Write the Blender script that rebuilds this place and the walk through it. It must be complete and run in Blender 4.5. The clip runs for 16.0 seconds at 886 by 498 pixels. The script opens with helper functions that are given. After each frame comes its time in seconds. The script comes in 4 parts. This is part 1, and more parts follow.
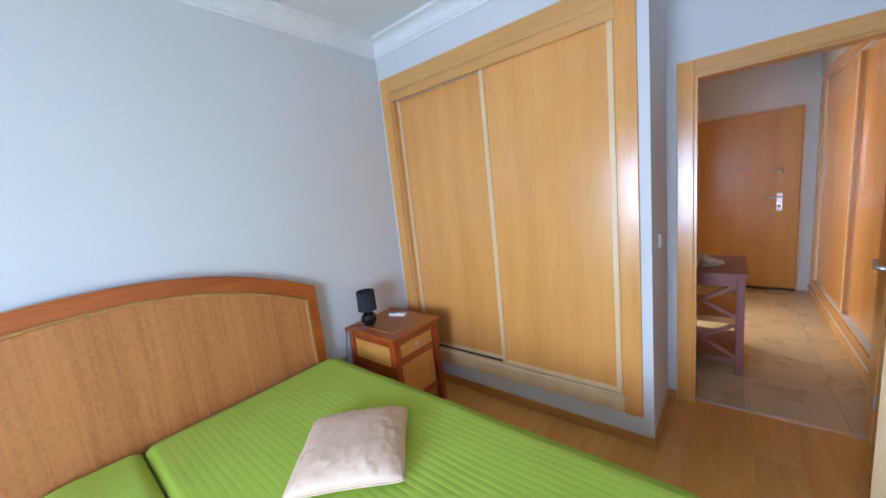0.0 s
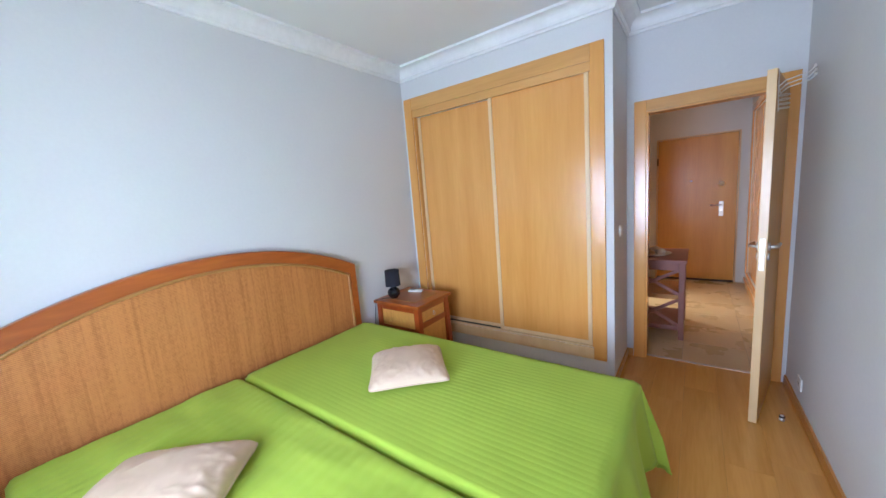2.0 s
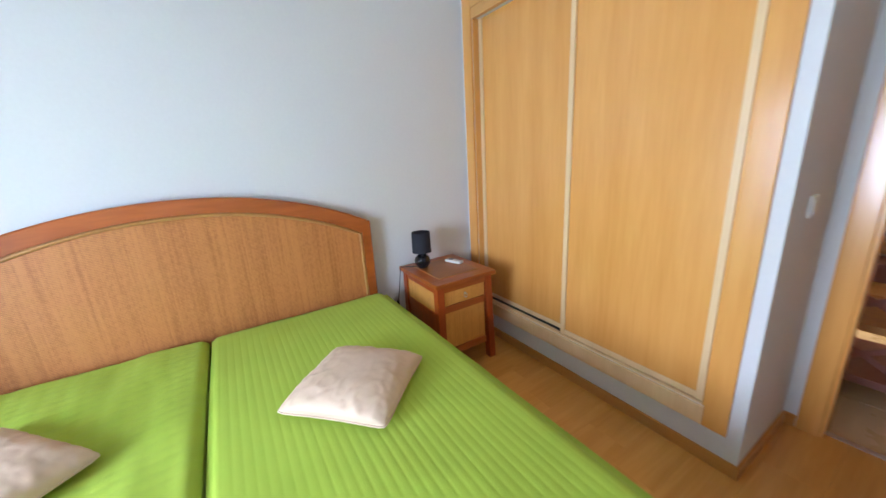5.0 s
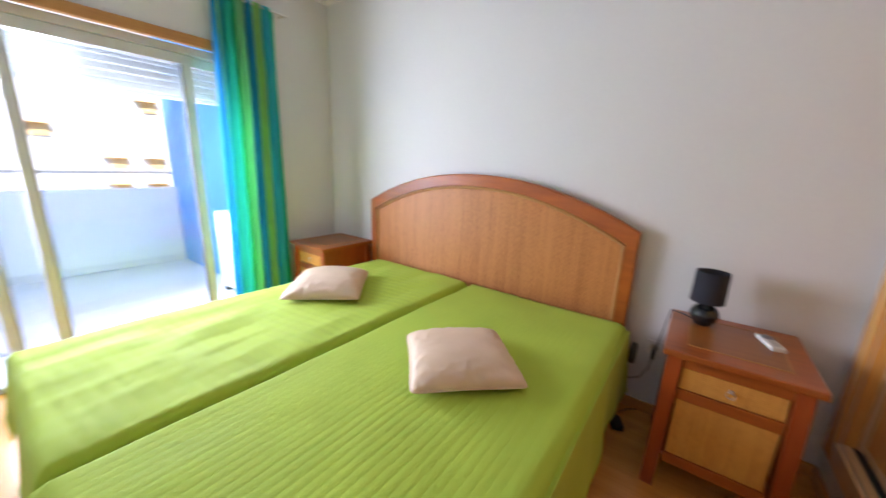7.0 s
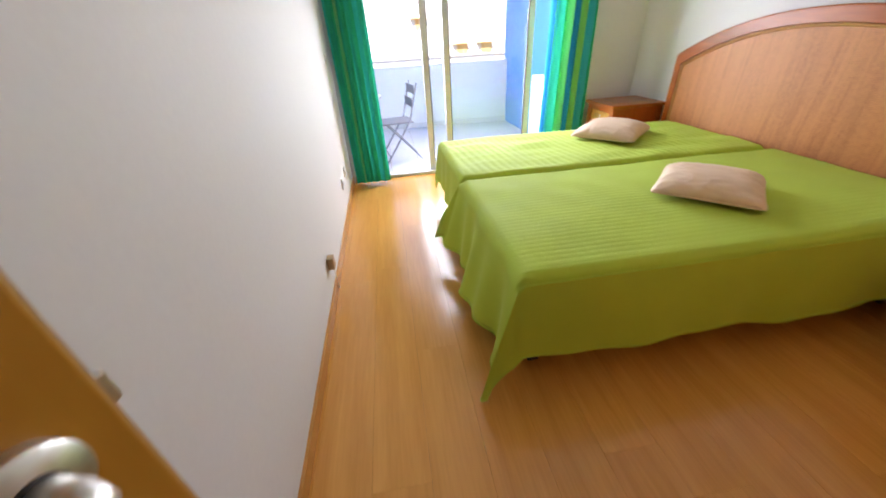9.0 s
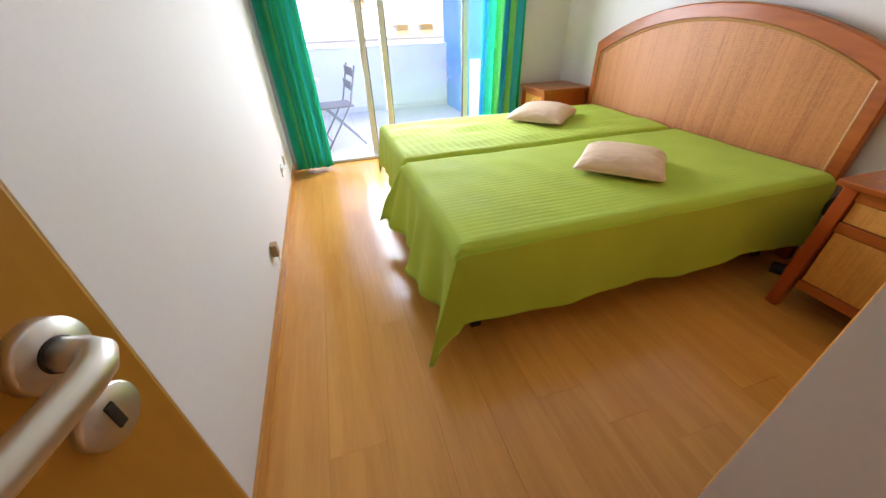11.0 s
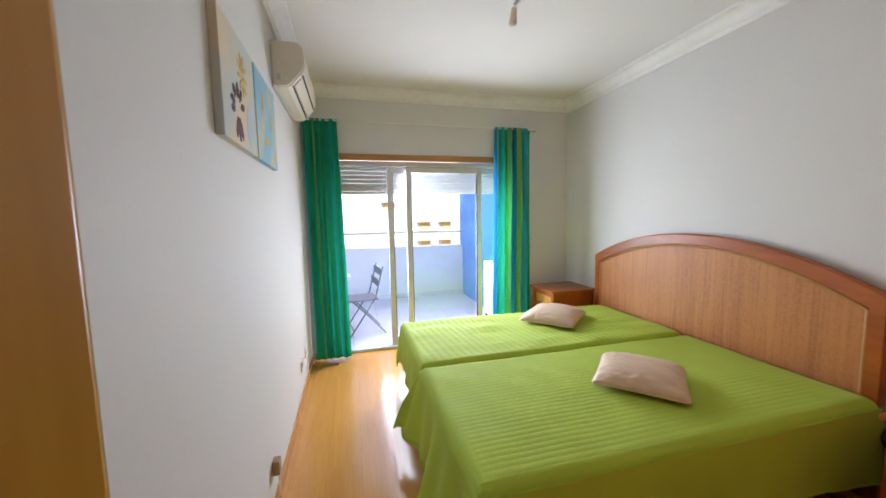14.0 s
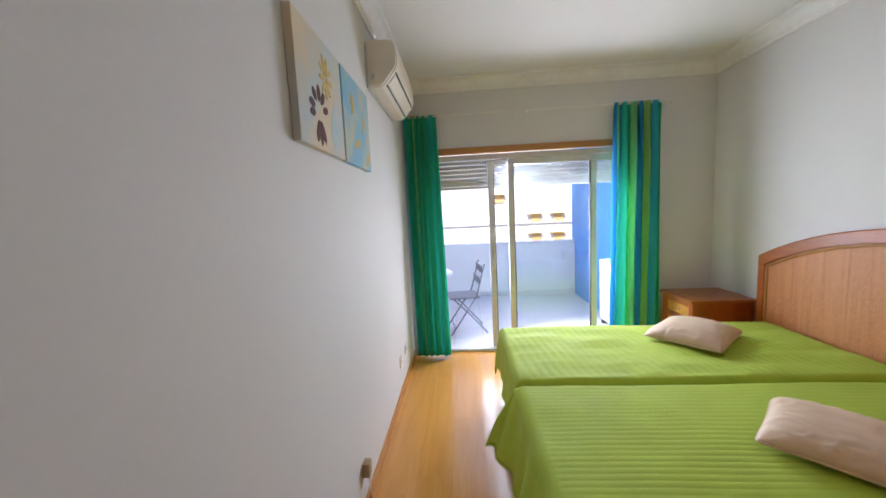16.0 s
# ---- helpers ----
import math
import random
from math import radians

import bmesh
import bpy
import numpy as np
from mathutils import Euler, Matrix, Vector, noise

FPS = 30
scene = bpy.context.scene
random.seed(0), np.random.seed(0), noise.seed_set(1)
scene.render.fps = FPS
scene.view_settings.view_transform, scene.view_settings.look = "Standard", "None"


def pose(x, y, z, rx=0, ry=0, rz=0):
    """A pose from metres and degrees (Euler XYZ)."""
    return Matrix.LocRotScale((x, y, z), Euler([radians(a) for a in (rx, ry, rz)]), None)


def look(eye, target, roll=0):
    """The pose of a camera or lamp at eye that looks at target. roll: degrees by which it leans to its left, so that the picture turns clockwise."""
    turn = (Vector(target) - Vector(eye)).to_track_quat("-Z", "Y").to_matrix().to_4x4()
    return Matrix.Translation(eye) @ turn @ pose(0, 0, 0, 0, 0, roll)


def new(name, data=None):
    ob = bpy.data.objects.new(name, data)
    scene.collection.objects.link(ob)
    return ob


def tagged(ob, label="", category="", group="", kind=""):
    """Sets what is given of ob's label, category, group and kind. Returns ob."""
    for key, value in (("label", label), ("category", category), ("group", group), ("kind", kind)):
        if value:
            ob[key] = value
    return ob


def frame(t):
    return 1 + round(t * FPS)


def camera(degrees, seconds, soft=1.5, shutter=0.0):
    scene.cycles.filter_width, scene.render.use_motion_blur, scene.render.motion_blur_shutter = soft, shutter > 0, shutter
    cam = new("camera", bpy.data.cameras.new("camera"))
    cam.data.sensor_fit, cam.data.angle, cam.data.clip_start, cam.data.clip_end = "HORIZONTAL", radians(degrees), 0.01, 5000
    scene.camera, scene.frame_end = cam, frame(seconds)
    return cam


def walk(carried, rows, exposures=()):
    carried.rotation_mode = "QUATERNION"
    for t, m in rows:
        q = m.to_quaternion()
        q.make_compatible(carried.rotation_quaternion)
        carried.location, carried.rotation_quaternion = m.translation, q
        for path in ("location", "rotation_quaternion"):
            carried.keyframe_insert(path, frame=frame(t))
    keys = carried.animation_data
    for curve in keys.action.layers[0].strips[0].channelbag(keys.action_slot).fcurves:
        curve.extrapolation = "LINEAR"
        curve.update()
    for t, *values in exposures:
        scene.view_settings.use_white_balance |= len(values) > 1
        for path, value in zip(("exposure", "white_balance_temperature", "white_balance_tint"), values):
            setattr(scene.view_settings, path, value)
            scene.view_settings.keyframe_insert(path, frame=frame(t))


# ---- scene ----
cam = camera(104.2, 16.0, shutter=0.5)
PATH = [
    (0, (0.216, 0.111, 1.513), (-1.054, 1.624, 1.203), -6.2),
    (0.5, (0.294, -0.057, 1.511), (-1.012, 1.447, 1.332), -4.5),
    (1, (0.401, -0.238, 1.501), (-0.904, 1.261, 1.277), -6.2),
    (1.5, (0.412, -0.429, 1.513), (-0.802, 1.141, 1.269), -6.0),
    (2, (0.384, -0.552, 1.501), (-0.794, 1.036, 1.201), -4.7),
    (2.5, (0.37, -0.551, 1.515), (-0.86, 1.005, 1.257), -1.6),
    (3, (0.39, -0.467, 1.49), (-0.867, 1.061, 1.196), -3.2),
    (3.5, (0.434, -0.309, 1.449), (-0.935, 1.088, 1.032), -4.8),
    (3.7, (0.431, -0.214, 1.431), (-0.957, 1.162, 1.009), -5.3),
    (6, (0.177, 1.024, 1.382), (-1.767, 1.121, 0.924), -5.2),
    (6.2, (0.169, 1.129, 1.372), (-1.781, 0.941, 0.969), -5.2),
    (6.5, (0.144, 1.29, 1.386), (-1.691, 0.683, 0.873), -1.6),
    (7, (0.145, 1.455, 1.313), (-1.427, 0.311, 0.843), 2.3),
    (7.5, (0.153, 1.609, 1.319), (-0.843, -0.039, 0.778), 2.2),
    (8, (0.304, 1.866, 1.285), (0.025, 0.032, 0.54), 1.5),
    (8.5, (0.419, 2.046, 1.246), (0.365, 0.262, 0.343), -4.0),
    (9, (0.526, 2.141, 1.212), (0.322, 0.44, 0.18), -3.6),
    (9.5, (0.539, 2.193, 1.194), (0.201, 0.574, 0.07), -3.8),
    (9.7, (0.532, 2.209, 1.195), (0.146, 0.6, 0.07), -3.5),
    (11.8, (0.503, 2.239, 1.23), (0.001, 0.632, 0.151), -0.6),
    (12, (0.519, 2.234, 1.232), (-0.001, 0.611, 0.184), 0.2),
    (12.5, (0.511, 2.238, 1.265), (-0.123, 0.538, 0.423), -1.6),
    (13, (0.498, 2.241, 1.291), (-0.244, 0.5, 0.643), -1.6),
    (13.5, (0.512, 2.248, 1.364), (-0.123, 0.379, 1.043), -3.1),
    (14, (0.524, 2.249, 1.421), (0.033, 0.319, 1.238), -1.1),
    (14.5, (0.530, 2.252, 1.417), (0.099, 0.304, 1.274), -0.6),
    (15, (0.527, 2.186, 1.414), (0.166, 0.234, 1.171), -0.0),
    (15.5, (0.459, 2.086, 1.448), (0.403, 0.09, 1.349), -1.1),
    (16, (0.409, 2.05, 1.45), (0.547, 0.066, 1.245), -2.7),
]
walk(cam, [(t, look(eye, target, roll)) for t, eye, target, roll in PATH],
     [(0, 1.45, 5200, 19), (3.5, 1.5, 5600, 22), (6.0, 1.6, 5600, 17), (7.0, 1.42, 6200, 27), (7.5, 1.22, 6300, 28), (8.2, 1.22, 6700, 27), (9.5, 1.56, 6750, 24), (12.5, 1.58, 6750, 22), (14, 1.12, 6450, 24), (15, 1.07, 6400, 24), (16, 0.88, 6450, 26)])

# ---- world, sun and large lights ----
world = bpy.data.worlds.new("sky")
scene.world = world
world.use_nodes = True
wn = world.node_tree.nodes
sky = wn.new("ShaderNodeTexSky")
sky.sky_type, sky.sun_disc = "NISHITA", False
sky.sun_elevation, sky.sun_rotation = radians(48), radians(150)
world.node_tree.links.new(sky.outputs[0], wn["Background"].inputs[0])
wn["Background"].inputs[1].default_value = 0.15


def lamp(name, kind, energy, m, size=(1, 1), color=(1, 1, 1), angle=0.0):
    data = bpy.data.lights.new(name, kind)
    data.energy, data.color = energy, color
    if kind == "AREA":
        data.shape, data.size, data.size_y = "RECTANGLE", size[0], size[1]
    else:
        data.angle = radians(angle)
    ob = new(name, data)
    ob.matrix_world = m
    return ob


lamp("sun", "SUN", 5.0, look((5, 9, 14), (0, -2, 0)), color=(1, 0.95, 0.88), angle=0.5)
# sky light in the balcony door's opening
lamp("window_daylight", "AREA", 60, look((-0.45, -1.88, 1.24), (-1.75, 1.3, 0.15)), (1.4, 1.4), (0.82, 0.92, 1.0))
# daylight from the room beside the hall
lamp("side_room_daylight", "AREA", 22, look((-1.4, 4.5, 1.5), (1, 4.5, 0.6)), (1.3, 1.5), (1.0, 0.87, 0.60))

# ---- materials ----


def mat(name, c1, c2=None, rough=0.5, scale=(8, 8, 8), bump=0.05, metal=0.0, detail=4.0, fine=60.0, coat=0.0, spread=(0.35, 0.65), rnd=0.0, sheen=0.0, trans=0.0):
    m = bpy.data.materials.new(name)
    m.use_nodes = True
    nt = m.node_tree
    n, ln = nt.nodes, nt.links.new
    b = n["Principled BSDF"]
    c2 = c2 or tuple(v * 0.88 for v in c1)
    tc = n.new("ShaderNodeTexCoord")
    mp = n.new("ShaderNodeMapping")
    mp.inputs["Scale"].default_value = scale
    ln(tc.outputs["Object"], mp.inputs[0])
    info = n.new("ShaderNodeObjectInfo")
    if rnd:
        ad = n.new("ShaderNodeVectorMath")
        ad.operation = "ADD"
        sc = n.new("ShaderNodeMath")
        sc.operation = "MULTIPLY"
        sc.inputs[1].default_value = 37.0
        ln(info.outputs["Random"], sc.inputs[0])
        ln(mp.outputs[0], ad.inputs[0])
        ln(sc.outputs[0], ad.inputs[1])
        src = ad.outputs[0]
    else:
        src = mp.outputs[0]
    big = n.new("ShaderNodeTexNoise")
    big.inputs["Scale"].default_value, big.inputs["Detail"].default_value = 1.0, detail
    ln(src, big.inputs["Vector"])
    small = n.new("ShaderNodeTexNoise")
    small.inputs["Scale"].default_value, small.inputs["Detail"].default_value = fine / 8, 3.0
    ln(src, small.inputs["Vector"])
    mixf = n.new("ShaderNodeMath")
    mixf.operation = "MULTIPLY_ADD"
    mixf.inputs[1].default_value = 0.35
    ln(small.outputs[0], mixf.inputs[0])
    sub = n.new("ShaderNodeMath")
    sub.operation = "MULTIPLY"
    sub.inputs[1].default_value = 0.65
    ln(big.outputs[0], sub.inputs[0])
    ln(sub.outputs[0], mixf.inputs[2])
    ramp = n.new("ShaderNodeValToRGB")
    ramp.color_ramp.elements[0].position, ramp.color_ramp.elements[1].position = spread
    ramp.color_ramp.elements[0].color, ramp.color_ramp.elements[1].color = (*c2, 1), (*c1, 1)
    ln(mixf.outputs[0], ramp.inputs[0])
    col = ramp.outputs[0]
    if rnd:
        hsv = n.new("ShaderNodeHueSaturation")
        mr = n.new("ShaderNodeMapRange")
        mr.inputs["To Min"].default_value, mr.inputs["To Max"].default_value = 1 - rnd, 1 + rnd
        ln(info.outputs["Random"], mr.inputs[0])
        ln(mr.outputs[0], hsv.inputs["Value"])
        ln(col, hsv.inputs["Color"])
        col = hsv.outputs[0]
    ln(col, b.inputs["Base Color"])
    rr = n.new("ShaderNodeMapRange")
    rr.inputs["To Min"].default_value, rr.inputs["To Max"].default_value = max(0.02, rough * 0.85), min(1, rough * 1.15)
    ln(big.outputs[0], rr.inputs[0])
    ln(rr.outputs[0], b.inputs["Roughness"])
    b.inputs["Metallic"].default_value = metal
    b.inputs["Coat Weight"].default_value = coat
    b.inputs["Coat Roughness"].default_value = 0.18
    b.inputs["Sheen Weight"].default_value = sheen
    if bump:
        bp = n.new("ShaderNodeBump")
        bp.inputs["Strength"].default_value, bp.inputs["Distance"].default_value = bump, 0.01
        ln(mixf.outputs[0], bp.inputs["Height"])
        ln(bp.outputs[0], b.inputs["Normal"])
    if trans:
        tr = n.new("ShaderNodeBsdfTranslucent")
        ln(col, tr.inputs[0])
        mx = n.new("ShaderNodeMixShader")
        mx.inputs[0].default_value = trans
        ln(b.outputs[0], mx.inputs[1])
        ln(tr.outputs[0], mx.inputs[2])
        ln(mx.outputs[0], n["Material Output"].inputs[0])
    return m


M_WALL = mat("wall_paint", (0.70, 0.70, 0.695), (0.665, 0.665, 0.66), 0.75, (1.2, 1.2, 1.2), 0.06, fine=400)
M_CEIL = mat("ceiling_paint", (0.77, 0.77, 0.765), (0.74, 0.74, 0.735), 0.8, (2, 2, 2), 0.04, fine=300)
M_CORN = mat("plaster_moulding", (0.86, 0.86, 0.85), None, 0.6, (3, 3, 3), 0.02)
M_BEECH = mat("beech_veneer", (0.78, 0.39, 0.10), (0.66, 0.30, 0.065), 0.24, (9, 9, 0.7), 0.02, fine=50, coat=0.5, spread=(0.3, 0.7))
M_BEECH_H = mat("beech_veneer_across", (0.70, 0.37, 0.11), (0.58, 0.29, 0.075), 0.32, (0.7, 9, 9), 0.02, fine=50, coat=0.3)
M_PALE = mat("pale_maple_trim", (0.78, 0.56, 0.30), (0.70, 0.48, 0.24), 0.35, (9, 9, 0.7), 0.02, coat=0.2)
M_DOORV = mat("door_veneer", (0.64, 0.325, 0.048), (0.54, 0.255, 0.032), 0.36, (8, 8, 0.6), 0.02, fine=60, coat=0.2)
M_LINTEL = mat("oak_lintel", (0.50, 0.25, 0.07), (0.40, 0.18, 0.05), 0.4, (0.8, 9, 9), 0.03)
M_FLOOR = mat("laminate_floor", (0.72, 0.36, 0.082), (0.60, 0.275, 0.055), 0.2, (14, 0.9, 14), 0.015, fine=50, coat=0.12, rnd=0.03)
M_SKIRT = mat("laminate_skirting", (0.58, 0.27, 0.065), (0.48, 0.21, 0.045), 0.3, (2, 2, 14), 0.02, fine=50, coat=0.08)
M_GAP = mat("floor_underlay", (0.20, 0.10, 0.04), None, 0.7)
M_TEAK = mat("red_brown_wood", (0.42, 0.078, 0.011), (0.25, 0.042, 0.006), 0.3, (7, 7, 1.0), 0.03, fine=50, coat=0.15)
M_TEAK_Y = mat("red_brown_wood_rail", (0.46, 0.118, 0.015), (0.29, 0.066, 0.009), 0.3, (7, 1.0, 7), 0.03, fine=50, coat=0.18)
M_INLAY = mat("tan_inlay_wood", (0.34, 0.125, 0.032), (0.26, 0.088, 0.020), 0.32, (7, 1.0, 7), 0.03, fine=50)
M_SHEET = mat("green_cotton", (0.41, 0.56, 0.048), (0.36, 0.50, 0.038), 0.85, (4, 4, 4), 0.12, fine=900, sheen=0.04)
M_PILLOW = mat("beige_satin", (0.70, 0.52, 0.37), (0.62, 0.45, 0.31), 0.5, (6, 6, 6), 0.08, fine=700, sheen=0.08)
# near-black; on mattresses and bed bases it stands in for shade
M_DARK = mat("dark_shadow_fill", (0.05, 0.045, 0.04), None, 0.9)
M_ALU = mat("white_lacquered_aluminium", (0.66, 0.68, 0.72), None, 0.4, bump=0.01)
M_SHUT = mat("grey_shutter_slat", (0.52, 0.53, 0.52), None, 0.5, bump=0.01)
M_SEAL = mat("black_rubber", (0.03, 0.03, 0.03), None, 0.7)
M_STEEL = mat("brushed_steel", (0.76, 0.74, 0.70), None, 0.4, (3, 60, 60), 0.02, metal=1.0)
M_PLASTIC = mat("white_plastic", (0.80, 0.79, 0.75), None, 0.35, bump=0.0)
M_CREAM = mat("aged_white_plastic", (0.72, 0.66, 0.56), (0.68, 0.62, 0.52), 0.4, bump=0.0)
M_BLACK = mat("black_ceramic", (0.012, 0.012, 0.014), None, 0.15, bump=0.0)
M_SHADE = mat("black_lampshade_cloth", (0.018, 0.019, 0.028), None, 0.85, bump=0.1, fine=900)
M_TILE = mat("cream_floor_tile", (0.64, 0.50, 0.29), (0.60, 0.46, 0.26), 0.28, (3, 3, 3), 0.02, rnd=0.04)
M_GROUT = mat("tile_grout", (0.50, 0.40, 0.26), None, 0.9)
M_BTILE = mat("pale_terrace_tile", (0.74, 0.73, 0.74), (0.69, 0.68, 0.70), 0.4, (3, 3, 3), 0.02, rnd=0.03)
M_BLUE = mat("blue_masonry_paint", (0.12, 0.40, 0.86), (0.11, 0.37, 0.80), 0.8, (2, 2, 2), 0.1, fine=300)
M_RENDER = mat("white_exterior_render", (0.86, 0.86, 0.86), (0.82, 0.82, 0.82), 0.85, (2, 2, 2), 0.15, fine=300)
M_OCHRE = mat("ochre_painted_surround", (0.84, 0.56, 0.24), (0.78, 0.50, 0.20), 0.8)
M_FOLD = mat("grey_folding_furniture", (0.22, 0.22, 0.25), None, 0.45, bump=0.0)
M_PINKWOOD = mat("dusky_painted_wood", (0.30, 0.125, 0.10), (0.24, 0.095, 0.075), 0.5, (6, 6, 1), 0.04)
M_SHELL = mat("sea_shell", (0.72, 0.62, 0.50), (0.5, 0.38, 0.28), 0.5, (30, 30, 30), 0.1)
M_ASPH = mat("ground_asphalt", (0.06, 0.06, 0.06), (0.045, 0.045, 0.045), 0.9, (0.5, 0.5, 0.5), 0.1)
CURTAIN = [mat("curtain_" + k, c, None, 0.8, (20, 20, 2), 0.05, fine=500, trans=0.68, sheen=0.03) for k, c in
           (("teal", (0.01, 0.66, 0.48)), ("emerald", (0.02, 0.70, 0.40)), ("lime", (0.45, 0.84, 0.30)), ("blue", (0.02, 0.44, 0.80)), ("sea", (0.01, 0.72, 0.62)), ("mint", (0.30, 0.84, 0.46)), ("aqua", (0.06, 0.68, 0.82)))]

# woven rattan: upright strands of uneven tone, crossed by thin weft lines


def rattan(name, light, dark, strand, broad):
    m = bpy.data.materials.new(name)
    m.use_nodes = True
    n, ln = m.node_tree.nodes, m.node_tree.links.new
    b = n["Principled BSDF"]
    tc = n.new("ShaderNodeTexCoord")

    def streak(scale, detail):
        mp, tx = n.new("ShaderNodeMapping"), n.new("ShaderNodeTexNoise")
        mp.inputs["Scale"].default_value = scale
        tx.inputs["Scale"].default_value, tx.inputs["Detail"].default_value = 1.0, detail
        ln(tc.outputs["Object"], mp.inputs[0])
        ln(mp.outputs[0], tx.inputs["Vector"])
        return tx.outputs[0]

    def math_(op, a, v):
        q = n.new("ShaderNodeMath")
        q.operation = op
        ln(a, q.inputs[0])
        if isinstance(v, float):
            q.inputs[1].default_value = v
        else:
            ln(v, q.inputs[1])
        return q.outputs[0]

    fine_, wide_, knots = streak((strand, strand, 2.2), 3), streak((broad, broad, 0.7), 2), streak((70, 70, 60), 2)
    weft = n.new("ShaderNodeTexWave")
    weft.bands_direction = "Z"
    weft.inputs["Scale"].default_value, weft.inputs["Distortion"].default_value = 40.0, 1.6
    ln(tc.outputs["Object"], weft.inputs["Vector"])
    tone = math_("ADD", math_("ADD", math_("MULTIPLY", fine_, 0.36), math_("MULTIPLY", wide_, 0.28)), math_("ADD", math_("MULTIPLY", knots, 0.26), math_("MULTIPLY", weft.outputs["Fac"], 0.16)))
    ramp = n.new("ShaderNodeValToRGB")
    ramp.color_ramp.elements[0].position, ramp.color_ramp.elements[1].position = 0.38, 0.60
    ramp.color_ramp.elements[0].color, ramp.color_ramp.elements[1].color = (*dark, 1), (*light, 1)
    ln(tone, ramp.inputs[0])
    ln(ramp.outputs[0], b.inputs["Base Color"])
    b.inputs["Roughness"].default_value = 0.5
    bp = n.new("ShaderNodeBump")
    bp.inputs["Strength"].default_value, bp.inputs["Distance"].default_value = 0.5, 0.004
    ln(tone, bp.inputs["Height"])
    ln(bp.outputs[0], b.inputs["Normal"])
    return m


M_RATTAN = rattan("woven_rattan", (0.56, 0.220, 0.056), (0.36, 0.120, 0.027), 75, 15)
M_RATTAN_Y = rattan("honey_rattan", (0.72, 0.36, 0.072), (0.55, 0.245, 0.045), 160, 40)

M_GLASS = bpy.data.materials.new("clear_glass")
M_GLASS.use_nodes = True
gn = M_GLASS.node_tree
for node in list(gn.nodes):
    if node.type == "BSDF_PRINCIPLED":
        gn.nodes.remove(node)
fr = gn.nodes.new("ShaderNodeFresnel")
fr.inputs[0].default_value = 1.45
tr_, gl_, mx_ = gn.nodes.new("ShaderNodeBsdfTransparent"), gn.nodes.new("ShaderNodeBsdfGlossy"), gn.nodes.new("ShaderNodeMixShader")
tr_.inputs[0].default_value = (0.95, 0.97, 0.97, 1)
gl_.inputs["Roughness"].default_value = 0.02
gn.links.new(fr.outputs[0], mx_.inputs[0])
gn.links.new(tr_.outputs[0], mx_.inputs[1])
gn.links.new(gl_.outputs[0], mx_.inputs[2])
gn.links.new(mx_.outputs[0], gn.nodes["Material Output"].inputs[0])

# ---- building helpers ----


def box(bm, x0, x1, y0, y1, z0, z1, bevel=0.0, m=None):
    vs = bmesh.ops.create_cube(bm, size=1)["verts"]
    bmesh.ops.scale(bm, vec=(x1 - x0, y1 - y0, z1 - z0), verts=vs)
    bmesh.ops.translate(bm, vec=((x0 + x1) / 2, (y0 + y1) / 2, (z0 + z1) / 2), verts=vs)
    if m is not None:
        bmesh.ops.transform(bm, matrix=m, verts=vs)
    if bevel:
        es = list({e for v in vs for e in v.link_edges})
        bmesh.ops.bevel(bm, geom=es, offset=bevel, segments=2, affect="EDGES", profile=0.6)
    return bm


def cyl(bm, r1, r2, m, depth, seg=20, caps=True):
    bmesh.ops.create_cone(bm, cap_ends=caps, segments=seg, radius1=r1, radius2=r2, depth=depth, matrix=m)
    return bm


def rod(bm, a, b, r, seg=10):
    a, b = Vector(a), Vector(b)
    m = Matrix.Translation((a + b) / 2) @ (b - a).to_track_quat("Z", "Y").to_matrix().to_4x4()
    return cyl(bm, r, r, m, (b - a).length, seg)


def tube(bm, pts, r, seg=10):
    rings = []
    pts = [Vector(p) for p in pts]
    for i, p in enumerate(pts):
        d = (pts[min(i + 1, len(pts) - 1)] - pts[max(i - 1, 0)]).normalized()
        q = d.to_track_quat("Z", "Y")
        rings.append([bm.verts.new(p + q @ Vector((r * math.cos(6.2832 * k / seg), r * math.sin(6.2832 * k / seg), 0))) for k in range(seg)])
    for a, b in zip(rings, rings[1:]):
        for k in range(seg):
            bm.faces.new((a[k], a[(k + 1) % seg], b[(k + 1) % seg], b[k]))
    bm.faces.new(rings[0][::-1])
    bm.faces.new(rings[-1])
    return bm


def lathe(bm, profile, seg=28, m=Matrix()):
    rings = [[bm.verts.new(m @ Vector((r * math.cos(6.2832 * k / seg), r * math.sin(6.2832 * k / seg), z))) for k in range(seg)] for r, z in profile]
    for a, b in zip(rings, rings[1:]):
        for k in range(seg):
            bm.faces.new((a[k], a[(k + 1) % seg], b[(k + 1) % seg], b[k]))
    return bm


def solid(outline, axis, lo, hi):
    """A plate with a closed outline in two axes, extruded along the third."""
    bm = bmesh.new()
    put = {"x": lambda u, v, w: (w, u, v), "y": lambda u, v, w: (u, w, v), "z": lambda u, v, w: (u, v, w)}[axis]
    a = [bm.verts.new(put(u, v, lo)) for u, v in outline]
    b = [bm.verts.new(put(u, v, hi)) for u, v in outline]
    bm.faces.new(a)
    bm.faces.new(b[::-1])
    for i in range(len(a)):
        j = (i + 1) % len(a)
        bm.faces.new((a[i], b[i], b[j], a[j]))
    bmesh.ops.recalc_face_normals(bm, faces=bm.faces)
    return bm


